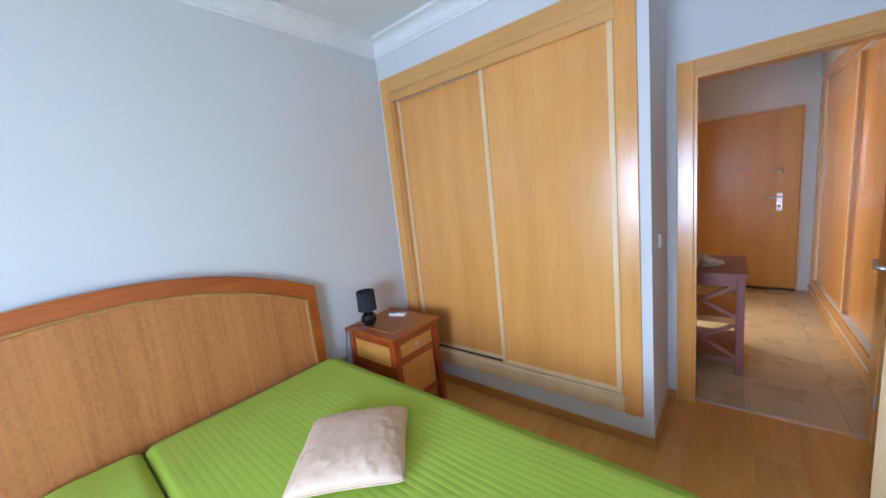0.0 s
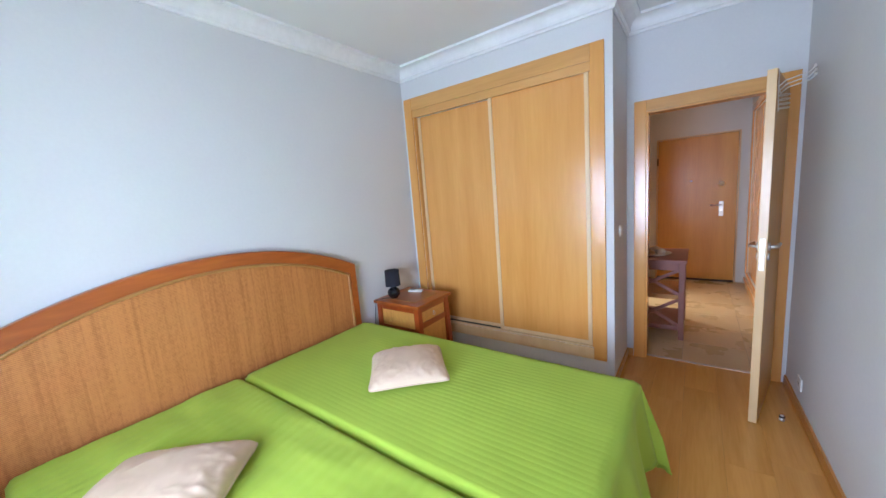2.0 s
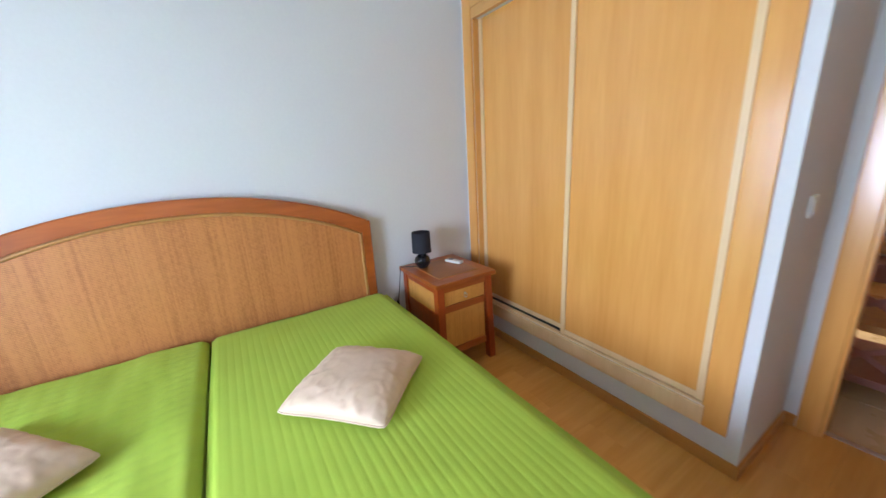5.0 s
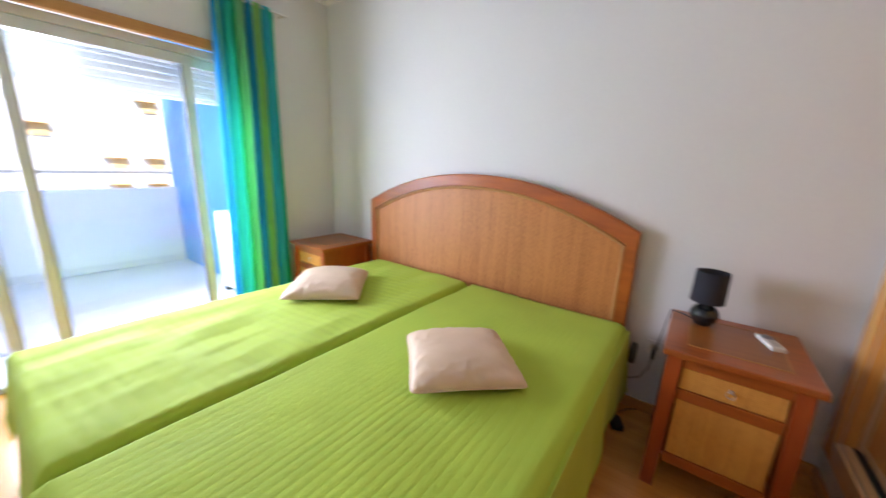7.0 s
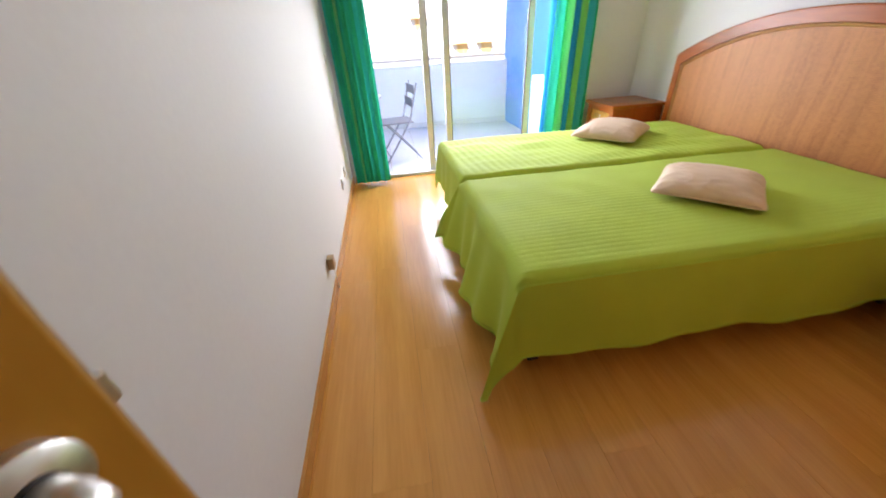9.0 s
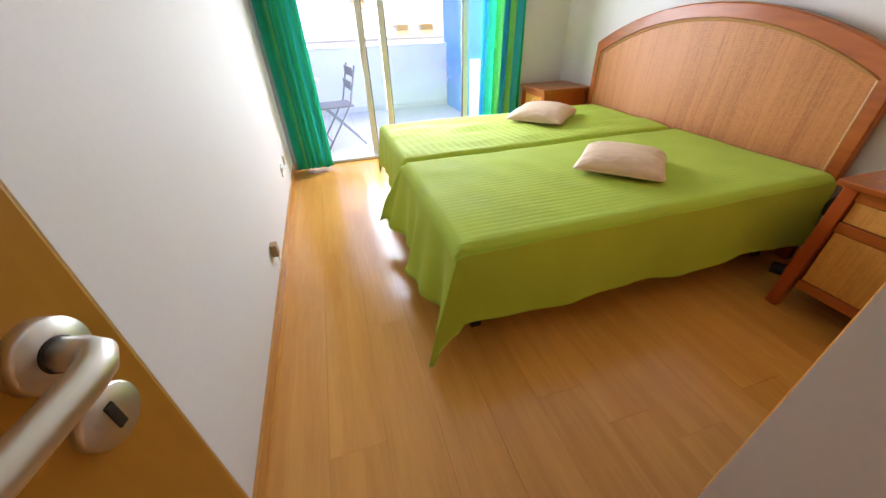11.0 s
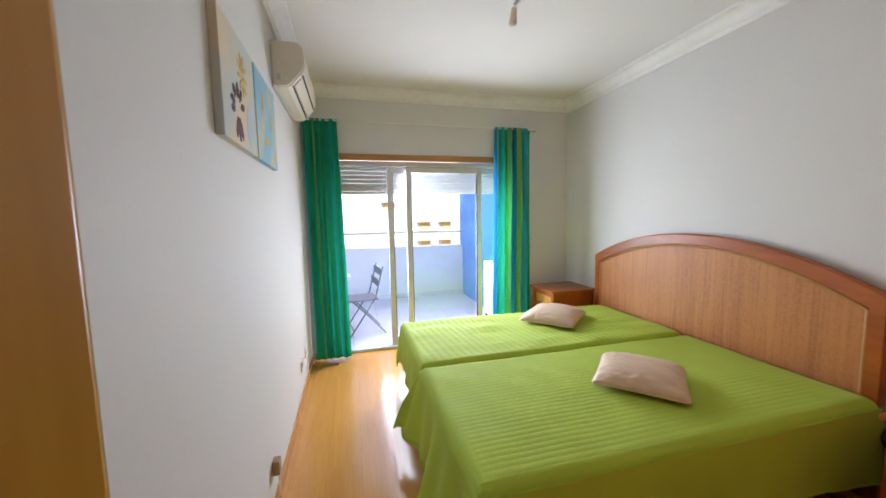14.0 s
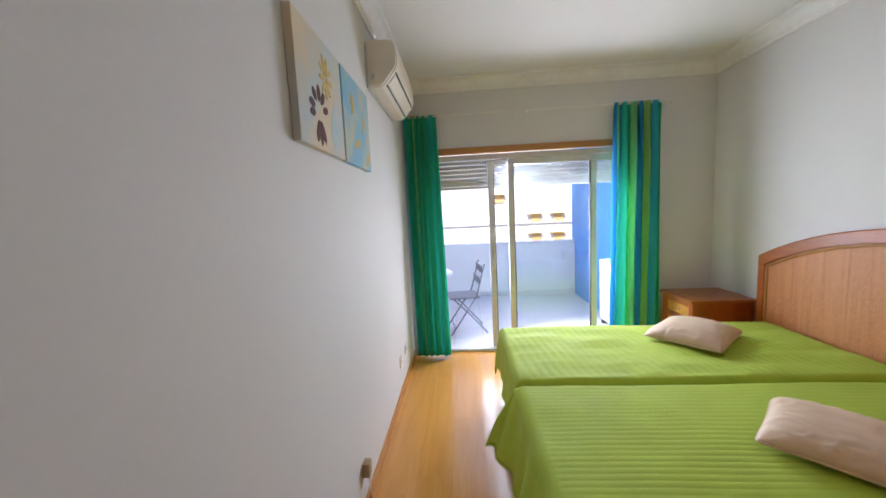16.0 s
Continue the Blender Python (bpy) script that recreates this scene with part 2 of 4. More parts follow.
def part(name, bm, material, parent=None, label="", smooth=False):
    me = bpy.data.meshes.new(name)
    bmesh.ops.recalc_face_normals(bm, faces=bm.faces)
    bm.to_mesh(me)
    bm.free()
    for k in material if isinstance(material, list) else [material]:
        me.materials.append(k)
    if smooth:
        for p in me.polygons:
            p.use_smooth = True
    ob = new(name, me)
    ob.parent = parent
    if label:
        ob["label"] = label
    return ob


def bx(name, material, parent, x0, x1, y0, y1, z0, z1, bevel=0.0, label=""):
    return part(name, box(bmesh.new(), x0, x1, y0, y1, z0, z1, bevel), material, parent, label)


def thing(name, m, label, category, group="", kind=""):
    ob = new(name)
    ob.matrix_world = m
    return tagged(ob, label, category, group, kind)


def struct(ob, label, category):
    return tagged(ob, label, category, kind="structure")


# ---- the room's plan ----
XL, XR = -1.92, 0.96           # headboard wall, painting wall at its middle
YW, YN, YD = -1.38, 2.088, 2.655  # window wall, wardrobe wall, door wall
XP = -0.075                    # side of the wardrobe pier
ZC = 2.705
EAST_TURN = 0.9                # the painting wall runs slightly out of square


def east(y):
    return XR - math.tan(radians(EAST_TURN)) * (y - 0.5)


OX0, OX1, OZ = -1.30, 0.90, 2.01    # balcony opening
DX0, DX1, DZ = 0.06, 0.82, 2.02     # bedroom doorway

struct(bx("wall_west", M_WALL, None, XL - 0.15, XL, YW - 0.25, 5.6, -0.1, 2.9), "white satin painted wall behind the bed", "wall")
struct(part("wall_east", solid([(east(YW - 0.25), YW - 0.25), (XR + 0.2, YW - 0.25), (XR + 0.2, YD + 0.119), (east(YD + 0.119), YD + 0.119)], "z", -0.1, 2.9), M_WALL), "white satin painted wall with two canvases", "wall")
bm = bmesh.new()
box(bm, XL, OX0, YW - 0.25, YW, 0, 2.9)
box(bm, OX1, XR + 0.06, YW - 0.249, YW, 0, 2.89)
box(bm, OX0, OX1, YW - 0.25, YW, OZ + 0.06, 2.9)
struct(part("wall_south", bm, M_WALL), "white painted wall round the balcony door", "wall")
WX0, WX1, WZ0, WZ1 = -1.80, -0.215, 0.27, 2.26   # wardrobe opening
bm = bmesh.new()
box(bm, XL, WX0, YN, YN + 0.08, 0, 2.9)
box(bm, WX1, XP, YN, YN + 0.08, 0, 2.9)
box(bm, WX0, WX1, YN, YN + 0.08, 0, WZ0)
box(bm, WX0, WX1, YN, YN + 0.08, WZ1, 2.9)
box(bm, XP - 0.08, XP, YN + 0.08, YD, 0, 2.9)
struct(part("wall_wardrobe", bm, M_WALL), "white painted pier holding the built-in wardrobe", "wall")
bm = bmesh.new()
box(bm, XL, DX0 - 0.01, YD, YD + 0.12, 0, 2.9)
box(bm, DX1 + 0.01, XR, YD, YD + 0.12, 0, 2.89)
box(bm, DX0 - 0.01, DX1 + 0.01, YD, YD + 0.12, DZ + 0.01, 2.9)
struct(part("wall_north", bm, M_WALL), "white painted wall with the bedroom doorway", "wall")
struct(bx("ceiling", M_CEIL, None, XL - 0.1, XR + 0.1, YW - 0.1, YD + 0.06, ZC, ZC + 0.1), "flat white painted ceiling", "ceiling")


def cornice(a, b, inward, e0=0.0, e1=0.0):
    """A stepped cove from a to b along a wall; inward is the way into the room. e0, e1: mitre at the ends."""
    a, b, d = Vector((*a, 0)), Vector((*b, 0)), Vector((*inward, 0))
    run = (b - a).normalized()
    prof = [(0, 2.595), (0.014, 2.595), (0.018, 2.607), (0.03, 2.615)]
    prof += [(0.03 + 0.06 * (1 - math.cos(k * 0.2618)), 2.615 + 0.07 * math.sin(k * 0.2618)) for k in range(1, 7)]
    prof += [(0.105, 2.687), (0.105, ZC), (0, ZC)]
    m = bmesh.new()
    ra = [m.verts.new(a + d * p + run * p * e0 + Vector((0, 0, z))) for p, z in prof]
    rb = [m.verts.new(b + d * p - run * p * e1 + Vector((0, 0, z))) for p, z in prof]
    for i in range(len(prof)):
        j = (i + 1) % len(prof)
        m.faces.new((ra[i], rb[i], rb[j], ra[j]))
    struct(part("cornice", m, M_CORN), "white moulded plaster cornice under the ceiling", "cornice")


cornice((XL, YW), (XL, YN), (1, 0), 1, 1)
cornice((east(YW), YW), (east(YD), YD), (-1, 0), 1, 1)
cornice((XL, YW), (east(YW), YW), (0, 1), 1, 1)
cornice((XL, YN), (XP, YN), (0, -1), 1, -1)
cornice((XP, YN), (XP, YD), (1, 0), -1, 1)
cornice((XP, YD), (east(YD), YD), (0, -1), 1, 1)

BH = 0.065
for x0, x1, y0, y1 in ((XL, XL + 0.012, YW, YN), (XL + 0.012, OX0, YW, YW + 0.012), (OX1, XR, YW, YW + 0.012),
                       (XL + 0.012, XP + 0.012, YN - 0.012, YN), (XP, XP + 0.012, YN, YD), (XP + 0.012, DX0 - 0.085, YD - 0.012, YD)):
    if x1 - x0 > 0.005:
        struct(bx("baseboard", M_SKIRT, None, x0, x1, y0, y1, 0.001, BH, 0.003), "narrow honey-brown skirting board along the wall", "skirting board")

struct(part("baseboard", solid([(east(YW) - 0.012, YW), (east(YW) + 0.001, YW), (east(YD) + 0.001, YD - 0.016), (east(YD) - 0.012, YD - 0.016)], "z", 0.001, BH), M_SKIRT),
       "narrow honey-brown skirting board along the painting wall", "skirting board")

# bedroom doorway
door_frame = thing("door_frame", Matrix(), "beech veneer door frame round the bedroom doorway", "door frame", kind="structure")
for side, x0, x1 in (("l", DX0 - 0.082, DX0), ("r", DX1, DX1 + 0.082)):
    bx("casing", M_BEECH, door_frame, x0, x1, YD - 0.014, YD, 0.001, DZ + 0.082, 0.004)
    bx("casing", M_BEECH, door_frame, x0, x1, YD + 0.12, YD + 0.134, 0.001, DZ + 0.082, 0.004)
    bx("jamb", M_BEECH, door_frame, x0 + 0.03 if side == "l" else x0 - 0.015, x1 + 0.015 if side == "l" else x1 - 0.03, YD + 0.001, YD + 0.119, 0.001, DZ)
bx("casing", M_BEECH_H, door_frame, DX0 + 0.0005, DX1 - 0.0005, YD - 0.0135, YD, DZ, DZ + 0.082, 0.004)
bx("casing", M_BEECH_H, door_frame, DX0, DX1, YD + 0.12, YD + 0.134, DZ, DZ + 0.082, 0.004)
bx("head", M_BEECH_H, door_frame, DX0 + 0.015, DX1 - 0.015, YD + 0.001, YD + 0.119, DZ - 0.015, DZ + 0.005)

# the open door leaf, hinged on the painting wall's side
LEAF = pose(0.829, 2.638, 0, 0, 0, math.degrees(math.atan2(-0.58, -0.13)))
door = thing("door_1", LEAF, "beech veneer bedroom door standing wide open", "door", kind="structure")
bx("leaf", M_DOORV, door, 0.0, 0.64, -0.02, 0.02, 0.008, 2.012, 0.002)
bx("edge_strip", M_PALE, door, 0.625, 0.6415, -0.019, 0.019, 0.008, 2.012)
HZ = 1.076
for s in (1, -1):
    bm = bmesh.new()
    q = pose(0.600, s * 0.02, HZ, -90 * s)
    lathe(bm, [(0.0001, 0.0), (0.0208, 0.0), (0.0208, 0.006), (0.0198, 0.009), (0.0001, 0.009)], 32, q)
    rose = part("handle_rose", bm, M_STEEL, door, "round brushed steel rose", True)
    bm = bmesh.new()
    pts = [(0.600, s * 0.028, HZ), (0.600, s * 0.042, HZ), (0.598, s * 0.050, HZ), (0.590, s * 0.0555, HZ), (0.578, s * 0.0575, HZ), (0.530, s * 0.0575, HZ), (0.482, s * 0.0575, HZ)]
    tube(bm, pts, 0.0092, 18)
    part("collar", lathe(bmesh.new(), [(0.0094, 0.0), (0.0102, 0.0), (0.0102, 0.0015), (0.0094, 0.0025)], 24, pose(0.600, s * 0.029, HZ, -90 * s)), M_SEAL, door, smooth=True)
    part("lever", bm, M_STEEL, door, "brushed steel lever handle", True)
    bm = bmesh.new()
    lathe(bm, [(0.0001, 0.0), (0.0208, 0.0), (0.0208, 0.006), (0.0195, 0.008), (0.0001, 0.008)], 32, pose(0.600, s * 0.02, HZ - 0.057, -90 * s))
    esc = part("keyhole_rose", bm, M_STEEL, door, "round steel keyhole plate", True)
    part("keyhole", box(bmesh.new(), 0.5968, 0.6032, s * 0.0285 - 0.001, s * 0.0285 + 0.001, HZ - 0.067, HZ - 0.047, 0.0008), M_SEAL, esc)
bx("latch_plate", M_STEEL, door, 0.6415, 0.6435, -0.011, 0.011, HZ - 0.13, HZ + 0.05, 0.001)
bx("latch_bolt", M_STEEL, door, 0.6435, 0.653, -0.007, 0.007, HZ - 0.012, HZ + 0.008, 0.002)
for z in (0.25, 1.05, 1.8):
    part("hinge", rod(bmesh.new(), (-0.006, -0.024, z - 0.04), (-0.006, -0.024, z + 0.04), 0.007), M_STEEL, door)

# built-in wardrobe
ward = thing("built_in_wardrobe", Matrix(), "beech built-in wardrobe with two sliding doors, closed", "wardrobe")
CO = 0.09
bx("casing", M_BEECH, ward, WX0 - CO, WX0, YN - 0.016, YN + 0.0, WZ0 - CO, WZ1 + CO + 0.08, 0.004)
bx("casing", M_BEECH, ward, WX1, WX1 + CO, YN - 0.016, YN + 0.0, WZ0 - CO, WZ1 + CO + 0.08, 0.004)
bx("casing", M_BEECH_H, ward, WX0 + 0.0005, WX1 - 0.0005, YN - 0.0155, YN, WZ1 + 0.06, WZ1 + CO + 0.08, 0.004)
bx("casing", M_PALE, ward, WX0 + 0.0005, WX1 - 0.0005, YN - 0.0155, YN, WZ0 - CO, WZ0, 0.004)
bx("pelmet", M_BEECH_H, ward, WX0 + 0.0005, WX1 - 0.0005, YN - 0.011, YN + 0.02, WZ1 - 0.004, WZ1 + 0.059, 0.002)
for x0, x1 in ((WX0, WX0 + 0.012), (WX1 - 0.012, WX1)):
    bx("jamb", M_BEECH, ward, x0, x1, YN + 0.001, YN + 0.5, WZ0, WZ1)
bx("track", M_SEAL, ward, WX0 + 0.012, WX1 - 0.012, YN + 0.034, YN + 0.075, WZ0, WZ0 + 0.008)
bx("sill", M_PALE, ward, WX0 + 0.012, WX1 - 0.012, YN + 0.001, YN + 0.028, WZ0, WZ0 + 0.0095)
bx("back_panel", M_BEECH, ward, WX0, WX1, YN + 0.5, YN + 0.51, WZ0, WZ1)
XM = -0.985


def sliding_door(x0, x1, y):
    d = bx("sliding_door", M_BEECH, ward, x0 + 0.02, x1 - 0.02, y, y + 0.016, WZ0 + 0.018, WZ1 - 0.002)
    for a, b in ((x0, x0 + 0.03), (x1 - 0.03, x1)):
        bm = box(bmesh.new(), a, b, y - 0.012, y + 0.02, WZ0 + 0.014, WZ1 - 0.002, 0.004)
        part("stile", bm, M_PALE, d)
    part("bottom_rail", box(bmesh.new(), x0 + 0.031, x1 - 0.031, y - 0.004, y + 0.019, WZ0 + 0.014, WZ0 + 0.045, 0.003), M_PALE, d)


sliding_door(WX0 + 0.014, XM + 0.02, YN + 0.052)
sliding_door(XM - 0.02, WX1 - 0.014, YN + 0.014)

# balcony door: fixed frame and two sliding leaves
bx_lintel = struct(bx("lintel", M_LINTEL, None, OX0 - 0.02, OX1 + 0.02, YW - 0.03, YW + 0.02, OZ, OZ + 0.06, 0.003), "orange oak board above the balcony door", "trim")
win = thing("balcony_door", Matrix(), "white aluminium sliding balcony door, partly open", "window", kind="structure")
FY = YW - 0.11
bx("frame_head", M_ALU, win, OX0, OX1, FY - 0.05, FY + 0.06, OZ - 0.05, OZ, 0.004)
bx("frame_sill", M_ALU, win, OX0, OX1, FY - 0.05, FY + 0.06, 0.001, 0.03, 0.004)
for x0 in (OX0, OX1 - 0.04):
    bx("frame_side", M_ALU, win, x0, x0 + 0.04, FY - 0.05, FY + 0.06, 0.031, OZ - 0.051, 0.004)


def glazed(x0, x1, y, z0=0.032, z1=OZ - 0.052, w=0.055):
    leaf = bx("leaf_stile", M_ALU, win, x0, x0 + w, y - 0.018, y + 0.018, z0, z1, 0.004)
    part("leaf_stile", box(bmesh.new(), x1 - w, x1, y - 0.018, y + 0.018, z0, z1, 0.004), M_ALU, win)
    part("leaf_rail", box(bmesh.new(), x0 + w, x1 - w, y - 0.0175, y + 0.0175, z1 - 0.06, z1, 0.004), M_ALU, win)
    part("leaf_rail", box(bmesh.new(), x0 + w, x1 - w, y - 0.0175, y + 0.0175, z0, z0 + 0.08, 0.004), M_ALU, win)
    for a, b in ((x0 + w, x0 + w + 0.006), (x1 - w - 0.006, x1 - w)):
        part("gasket", box(bmesh.new(), a, b, y - 0.012, y + 0.019, z0 + 0.08, z1 - 0.06), M_SEAL, win)
    g = part("pane", box(bmesh.new(), x0 + w, x1 - w, y - 0.003, y + 0.003, z0 + 0.08, z1 - 0.06), M_GLASS, win)
    g.visible_shadow = False


glazed(-0.875, -0.02, FY + 0.03)
glazed(-1.25, 0.17, FY - 0.02)
bx("pull", M_STEEL, win, 0.13, 0.145, FY + 0.001, FY + 0.008, 0.98, 1.12, 0.002)

shutter = thing("roller_shutter", Matrix(), "grey perforated roller shutter, lowered a little", "shutter")
for k in range(6):
    z = OZ - 0.03 - 0.044 * (k + 1)
    s = bx("slat", M_SHUT, shutter, OX0 + 0.01, OX1 - 0.01, YW - 0.235, YW - 0.223, z, z + 0.0375, 0.003)
    bm = bmesh.new()
    if k in (0, 5):
        box(bm, OX0 + 0.01, OX1 - 0.01, YW - 0.232, YW - 0.226, z + 0.0375, z + 0.044)
    else:
        for i in range(66):
            x = OX0 + 0.02 + i * 0.033
            box(bm, x, x + 0.017, YW - 0.232, YW - 0.226, z + 0.0375, z + 0.044)
    part("slotted_joint", bm, M_SHUT, s)
bx("bottom_bar", M_SHUT, shutter, OX0 + 0.01, OX1 - 0.01, YW - 0.238, YW - 0.220, OZ - 0.03 - 0.044 * 6 - 0.03, OZ - 0.03 - 0.044 * 6 - 0.003, 0.003)

# curtains


def curtain(name, x0, x1, x0b, x1b, folds, seed, label):
    rnd = random.Random(seed)
    bm = bmesh.new()
    nx, nz = folds * 12, 26
    ph = [rnd.uniform(-0.5, 0.5) for _ in range(folds + 1)]
    am = [rnd.uniform(0.7, 1.15) for _ in range(folds + 1)]
    cols, order, k = [], [0, 1, 0, 4, 1, 0, 4, 1, 0, 5, 1, 0, 4, 0] if seed == 3 else [4, 5, 3, 2, 6, 1, 4, 5, 3, 6, 1, 2, 4, 5], 0
    while len(cols) < nx:
        cols += [order[(k * 5 + seed) % 14]] * rnd.choice((2, 3, 4, 5))
        k += 1
    grid = []
    for j in range(nz + 1):
        v = j / nz
        z = 2.375 - v * (2.375 - 0.025)
        row = []
        for i in range(nx + 1):
            u = i / nx
            f = min(folds, max(0, u * folds + 0.22 * math.sin(u * 8 + seed) * u * (1 - u) * 4))
            a = am[int(min(f, folds - 1e-6))]
            w = 0.018 + 0.03 * min(1, v * 5)
            wob = 0.35 * math.sin(v * 2.4 + ph[int(min(f, folds - 1e-6))] * 4)
            y = YW + 0.085 + w * a * math.sin(f * 6.2832 + wob)
            xa, xb = x0 + (x0b - x0) * v, x1 + (x1b - x1) * v
            x = xa + (xb - xa) * u + 0.012 * math.sin(f * 12.566 + wob * 2 + seed)
            if v < 0.03:
                z2 = z + 0.002 * math.cos(f * 6.2832)
            else:
                z2 = z
            row.append(bm.verts.new((x, y, z2 + (0.005 * math.sin(f * 6.28) if j == nz else 0))))
        grid.append(row)
    for j in range(nz):
        for i in range(nx):
            fc = bm.faces.new((grid[j][i], grid[j][i + 1], grid[j + 1][i + 1], grid[j + 1][i]))
            fc.material_index = cols[i]
            fc.smooth = True
    ob = part(name, bm, CURTAIN)
    md = ob.modifiers.new("thickness", "SOLIDIFY")
    md.thickness = 0.0015
    return tagged(ob, label, "curtain", "curtains at the balcony door")


curtain("curtain", 0.955, 0.655, 0.945, 0.605, 5, 3, "green and turquoise striped curtain drawn beside the painting wall")
curtain("curtain", -0.985, -1.40, -0.935, -1.40, 6, 8, "green and blue striped curtain drawn beside the nightstand")
bm = rod(bmesh.new(), (-1.5, YW + 0.08, 2.362), (0.965, YW + 0.08, 2.362), 0.008)
rail = tagged(part("curtain_rail", bm, M_PLASTIC), "thin white curtain rail above the balcony door", "curtain rail")
for x in (-1.48, -0.2, 0.955):
    part("bracket", rod(bmesh.new(), (x, YW, 2.362), (x, YW + 0.08, 2.362), 0.006), M_PLASTIC, rail)

# ---- the beds ----


def headboard():
    yc, half = 0.237, 1.008
    def arc(inset):
        zs, rise = 1.015 - inset * 0.9, 0.25 - inset * 0.12
        pts = []
        for i in range(41):
            u = -1 + 2 * i / 40
            pts.append((yc + u * (half - inset * 0.8), zs + rise * (1 - abs(u) ** 2.1)))
        return pts
    root = thing("headboard", pose(-1.875, 0, 0), "arched red-brown wooden headboard with woven rattan panel", "headboard")
    outer, inner = arc(0), arc(0.075)
    bm = bmesh.new()
    z0 = 0.30
    for fx0, fx1, oo, ii in ((-0.025, 0.025, outer, inner),):
        oo = [(outer[0][0], z0)] + oo + [(outer[-1][0], z0)]
        ii = [(inner[0][0], z0)] + ii + [(inner[-1][0], z0)]
        rings = [[bm.verts.new((x, y, z)) for y, z in pts] for x, pts in ((fx0, oo), (fx1 - 0.008, oo), (fx1, [(y * 0.994 + 0.0014, z - 0.008) for y, z in oo]), (fx1, ii), (fx1 - 0.03, ii))]
        for a, b in zip(rings, rings[1:]):
            for k in range(len(a) - 1):
                bm.faces.new((a[k], a[k + 1], b[k + 1], b[k])).smooth = False
    part("arched_frame", bm, M_TEAK_Y, root)
    part("rattan_panel", solid([(inner[0][0], z0)] + inner + [(inner[-1][0], z0)], "x", -0.015, 0.008), M_RATTAN, root, "woven honey-coloured rattan")
    bead = arc(0.086)
    part("bead", tube(bmesh.new(), [(0.010, bead[0][0], z0)] + [(0.010, y, z) for y, z in bead] + [(0.010, bead[-1][0], z0)], 0.010, 10), M_LINTEL, root)
    bx("bottom_rail", M_TEAK_Y, root, -0.024, 0.024, yc - half + 0.08, yc + half - 0.08, 0.29, 0.38, 0.004)
    for y in (yc - half, yc + half - 0.07):
        bx("leg", M_TEAK, root, -0.024, 0.020, y, y + 0.07, 0.0, 0.30, 0.004)


headboard()


def spread(name, y0, y1, ribs, seed, label):
    """A mattress-shaped coverlet: flat quilted top, rounded edges, hanging sides and foot with folds."""
    noise.seed_set(seed)
    x0, x1, top = -1.80, 0.165, 0.53
    near = seed == 5
    bm = bmesh.new()
    drop_l, drop_r, drop_f = (0.16, 0.345, 0.41) if near else (0.36, 0.10, 0.30)
    ny, NX = (430, 90) if ribs else (110, 240)
    def place(s, a0, a1, dlo, dhi):
        """s: distance over the section from the low hem. Returns the across place, the drop, and how far out."""
        if s < dlo:
            return a0, dlo - s, -1
        s -= dlo
        w = a1 - a0
        if s <= w:
            return a0 + s, 0.0, 0
        return a1, s - w, 1
    Ly = drop_l + (y1 - y0) + drop_r
    Lx = (x1 - x0) + drop_f
    grid = []
    for i in range(NX + 1):
        sx = Lx * i / NX
        row = []
        for j in range(ny + 1):
            sy = Ly * j / ny
            y, dy, side = place(sy, y0, y1, drop_l, drop_r)
            if sx <= x1 - x0:
                x, dx = x0 + sx, 0.0
            else:
                x, dx = x1, sx - (x1 - x0)
            n1 = noise.noise((x * 2.3 + seed, y * 2.3, 0.3))
            n2 = noise.noise((x * 7 + seed, y * 7, 1.3))
            z = top + 0.006 * n1 + 0.0025 * n2
            if dx == 0 and dy == 0:
                ed = min(y - y0, y1 - y, x1 - x, 9)
                R = 0.06 if ed == y1 - y and near else 0.03
                if ed < R:
                    z -= R * (1 - math.sqrt(max(0, 1 - (1 - ed / R) ** 2))) * 0.7
                if ribs:
                    z += (0.0010 + 0.0011 * noise.noise((x * 1.7, y * 1.7, 8.0))) * abs(math.sin((y - y0) / 0.03 * math.pi)) ** 0.45 - 0.002
                else:
                    z += 0.0036 * abs(math.sin((x + y * 0.12 + 0.01 * n1) / 0.052 * math.pi)) ** 0.5 + 0.0016 * abs(math.sin((y - x * 0.1 + 0.012 * n2) / 0.07 * math.pi)) ** 0.5 + 0.010 * noise.noise((x * 2.6 + y, y * 8 - x, 4.2))
                row.append(bm.verts.new((x, y, z)))
                continue
            z -= 0.021
            d = max(dx, dy) if not (dx and dy) else math.hypot(dx, dy) * (1.12 if near and side > 0 else 0.86)
            fx = fy = 0.0
            if dy:
                wave_ = math.sin(x * 9 + seed) * 0.5 + math.sin(x * 21 + 2) * 0.3
                fy = side * (0.012 + dy * (0.06 + 0.05 * wave_ * (1 if near else 0.5)))
            if dx:
                wave_ = math.sin(y * 11 + seed) * 0.6 + math.sin(y * 27) * 0.35
                fx = 0.012 + dx * (0.17 + 0.14 * wave_) * (1 if near else 0.45)
            if dx and dy:
                c = min(1, min(dx, dy) / 0.2)
                fx += (0.06 if near else 0.0) * c
                fy += side * (0.03 if near else 0.01) * c
            zz = z - d * 0.97 + 0.012 * math.sin(x * 8) * (dy > 0) * dy / 0.4
            row.append(bm.verts.new((x + fx, y + fy, max(zz, 0.016))))
        grid.append(row)
    for a, b in zip(grid, grid[1:]):
        for j in range(ny):
            bm.faces.new((a[j], a[j + 1], b[j + 1], b[j])).smooth = True
    rim = [v.co.copy() for v in [q[0] for q in grid] + grid[-1][1:] + [q[-1] for q in grid[-2::-1]]]
    ob = part(name, bm, M_SHEET)
    md = ob.modifiers.new("thickness", "SOLIDIFY")
    md.thickness, md.offset = 0.004, -1
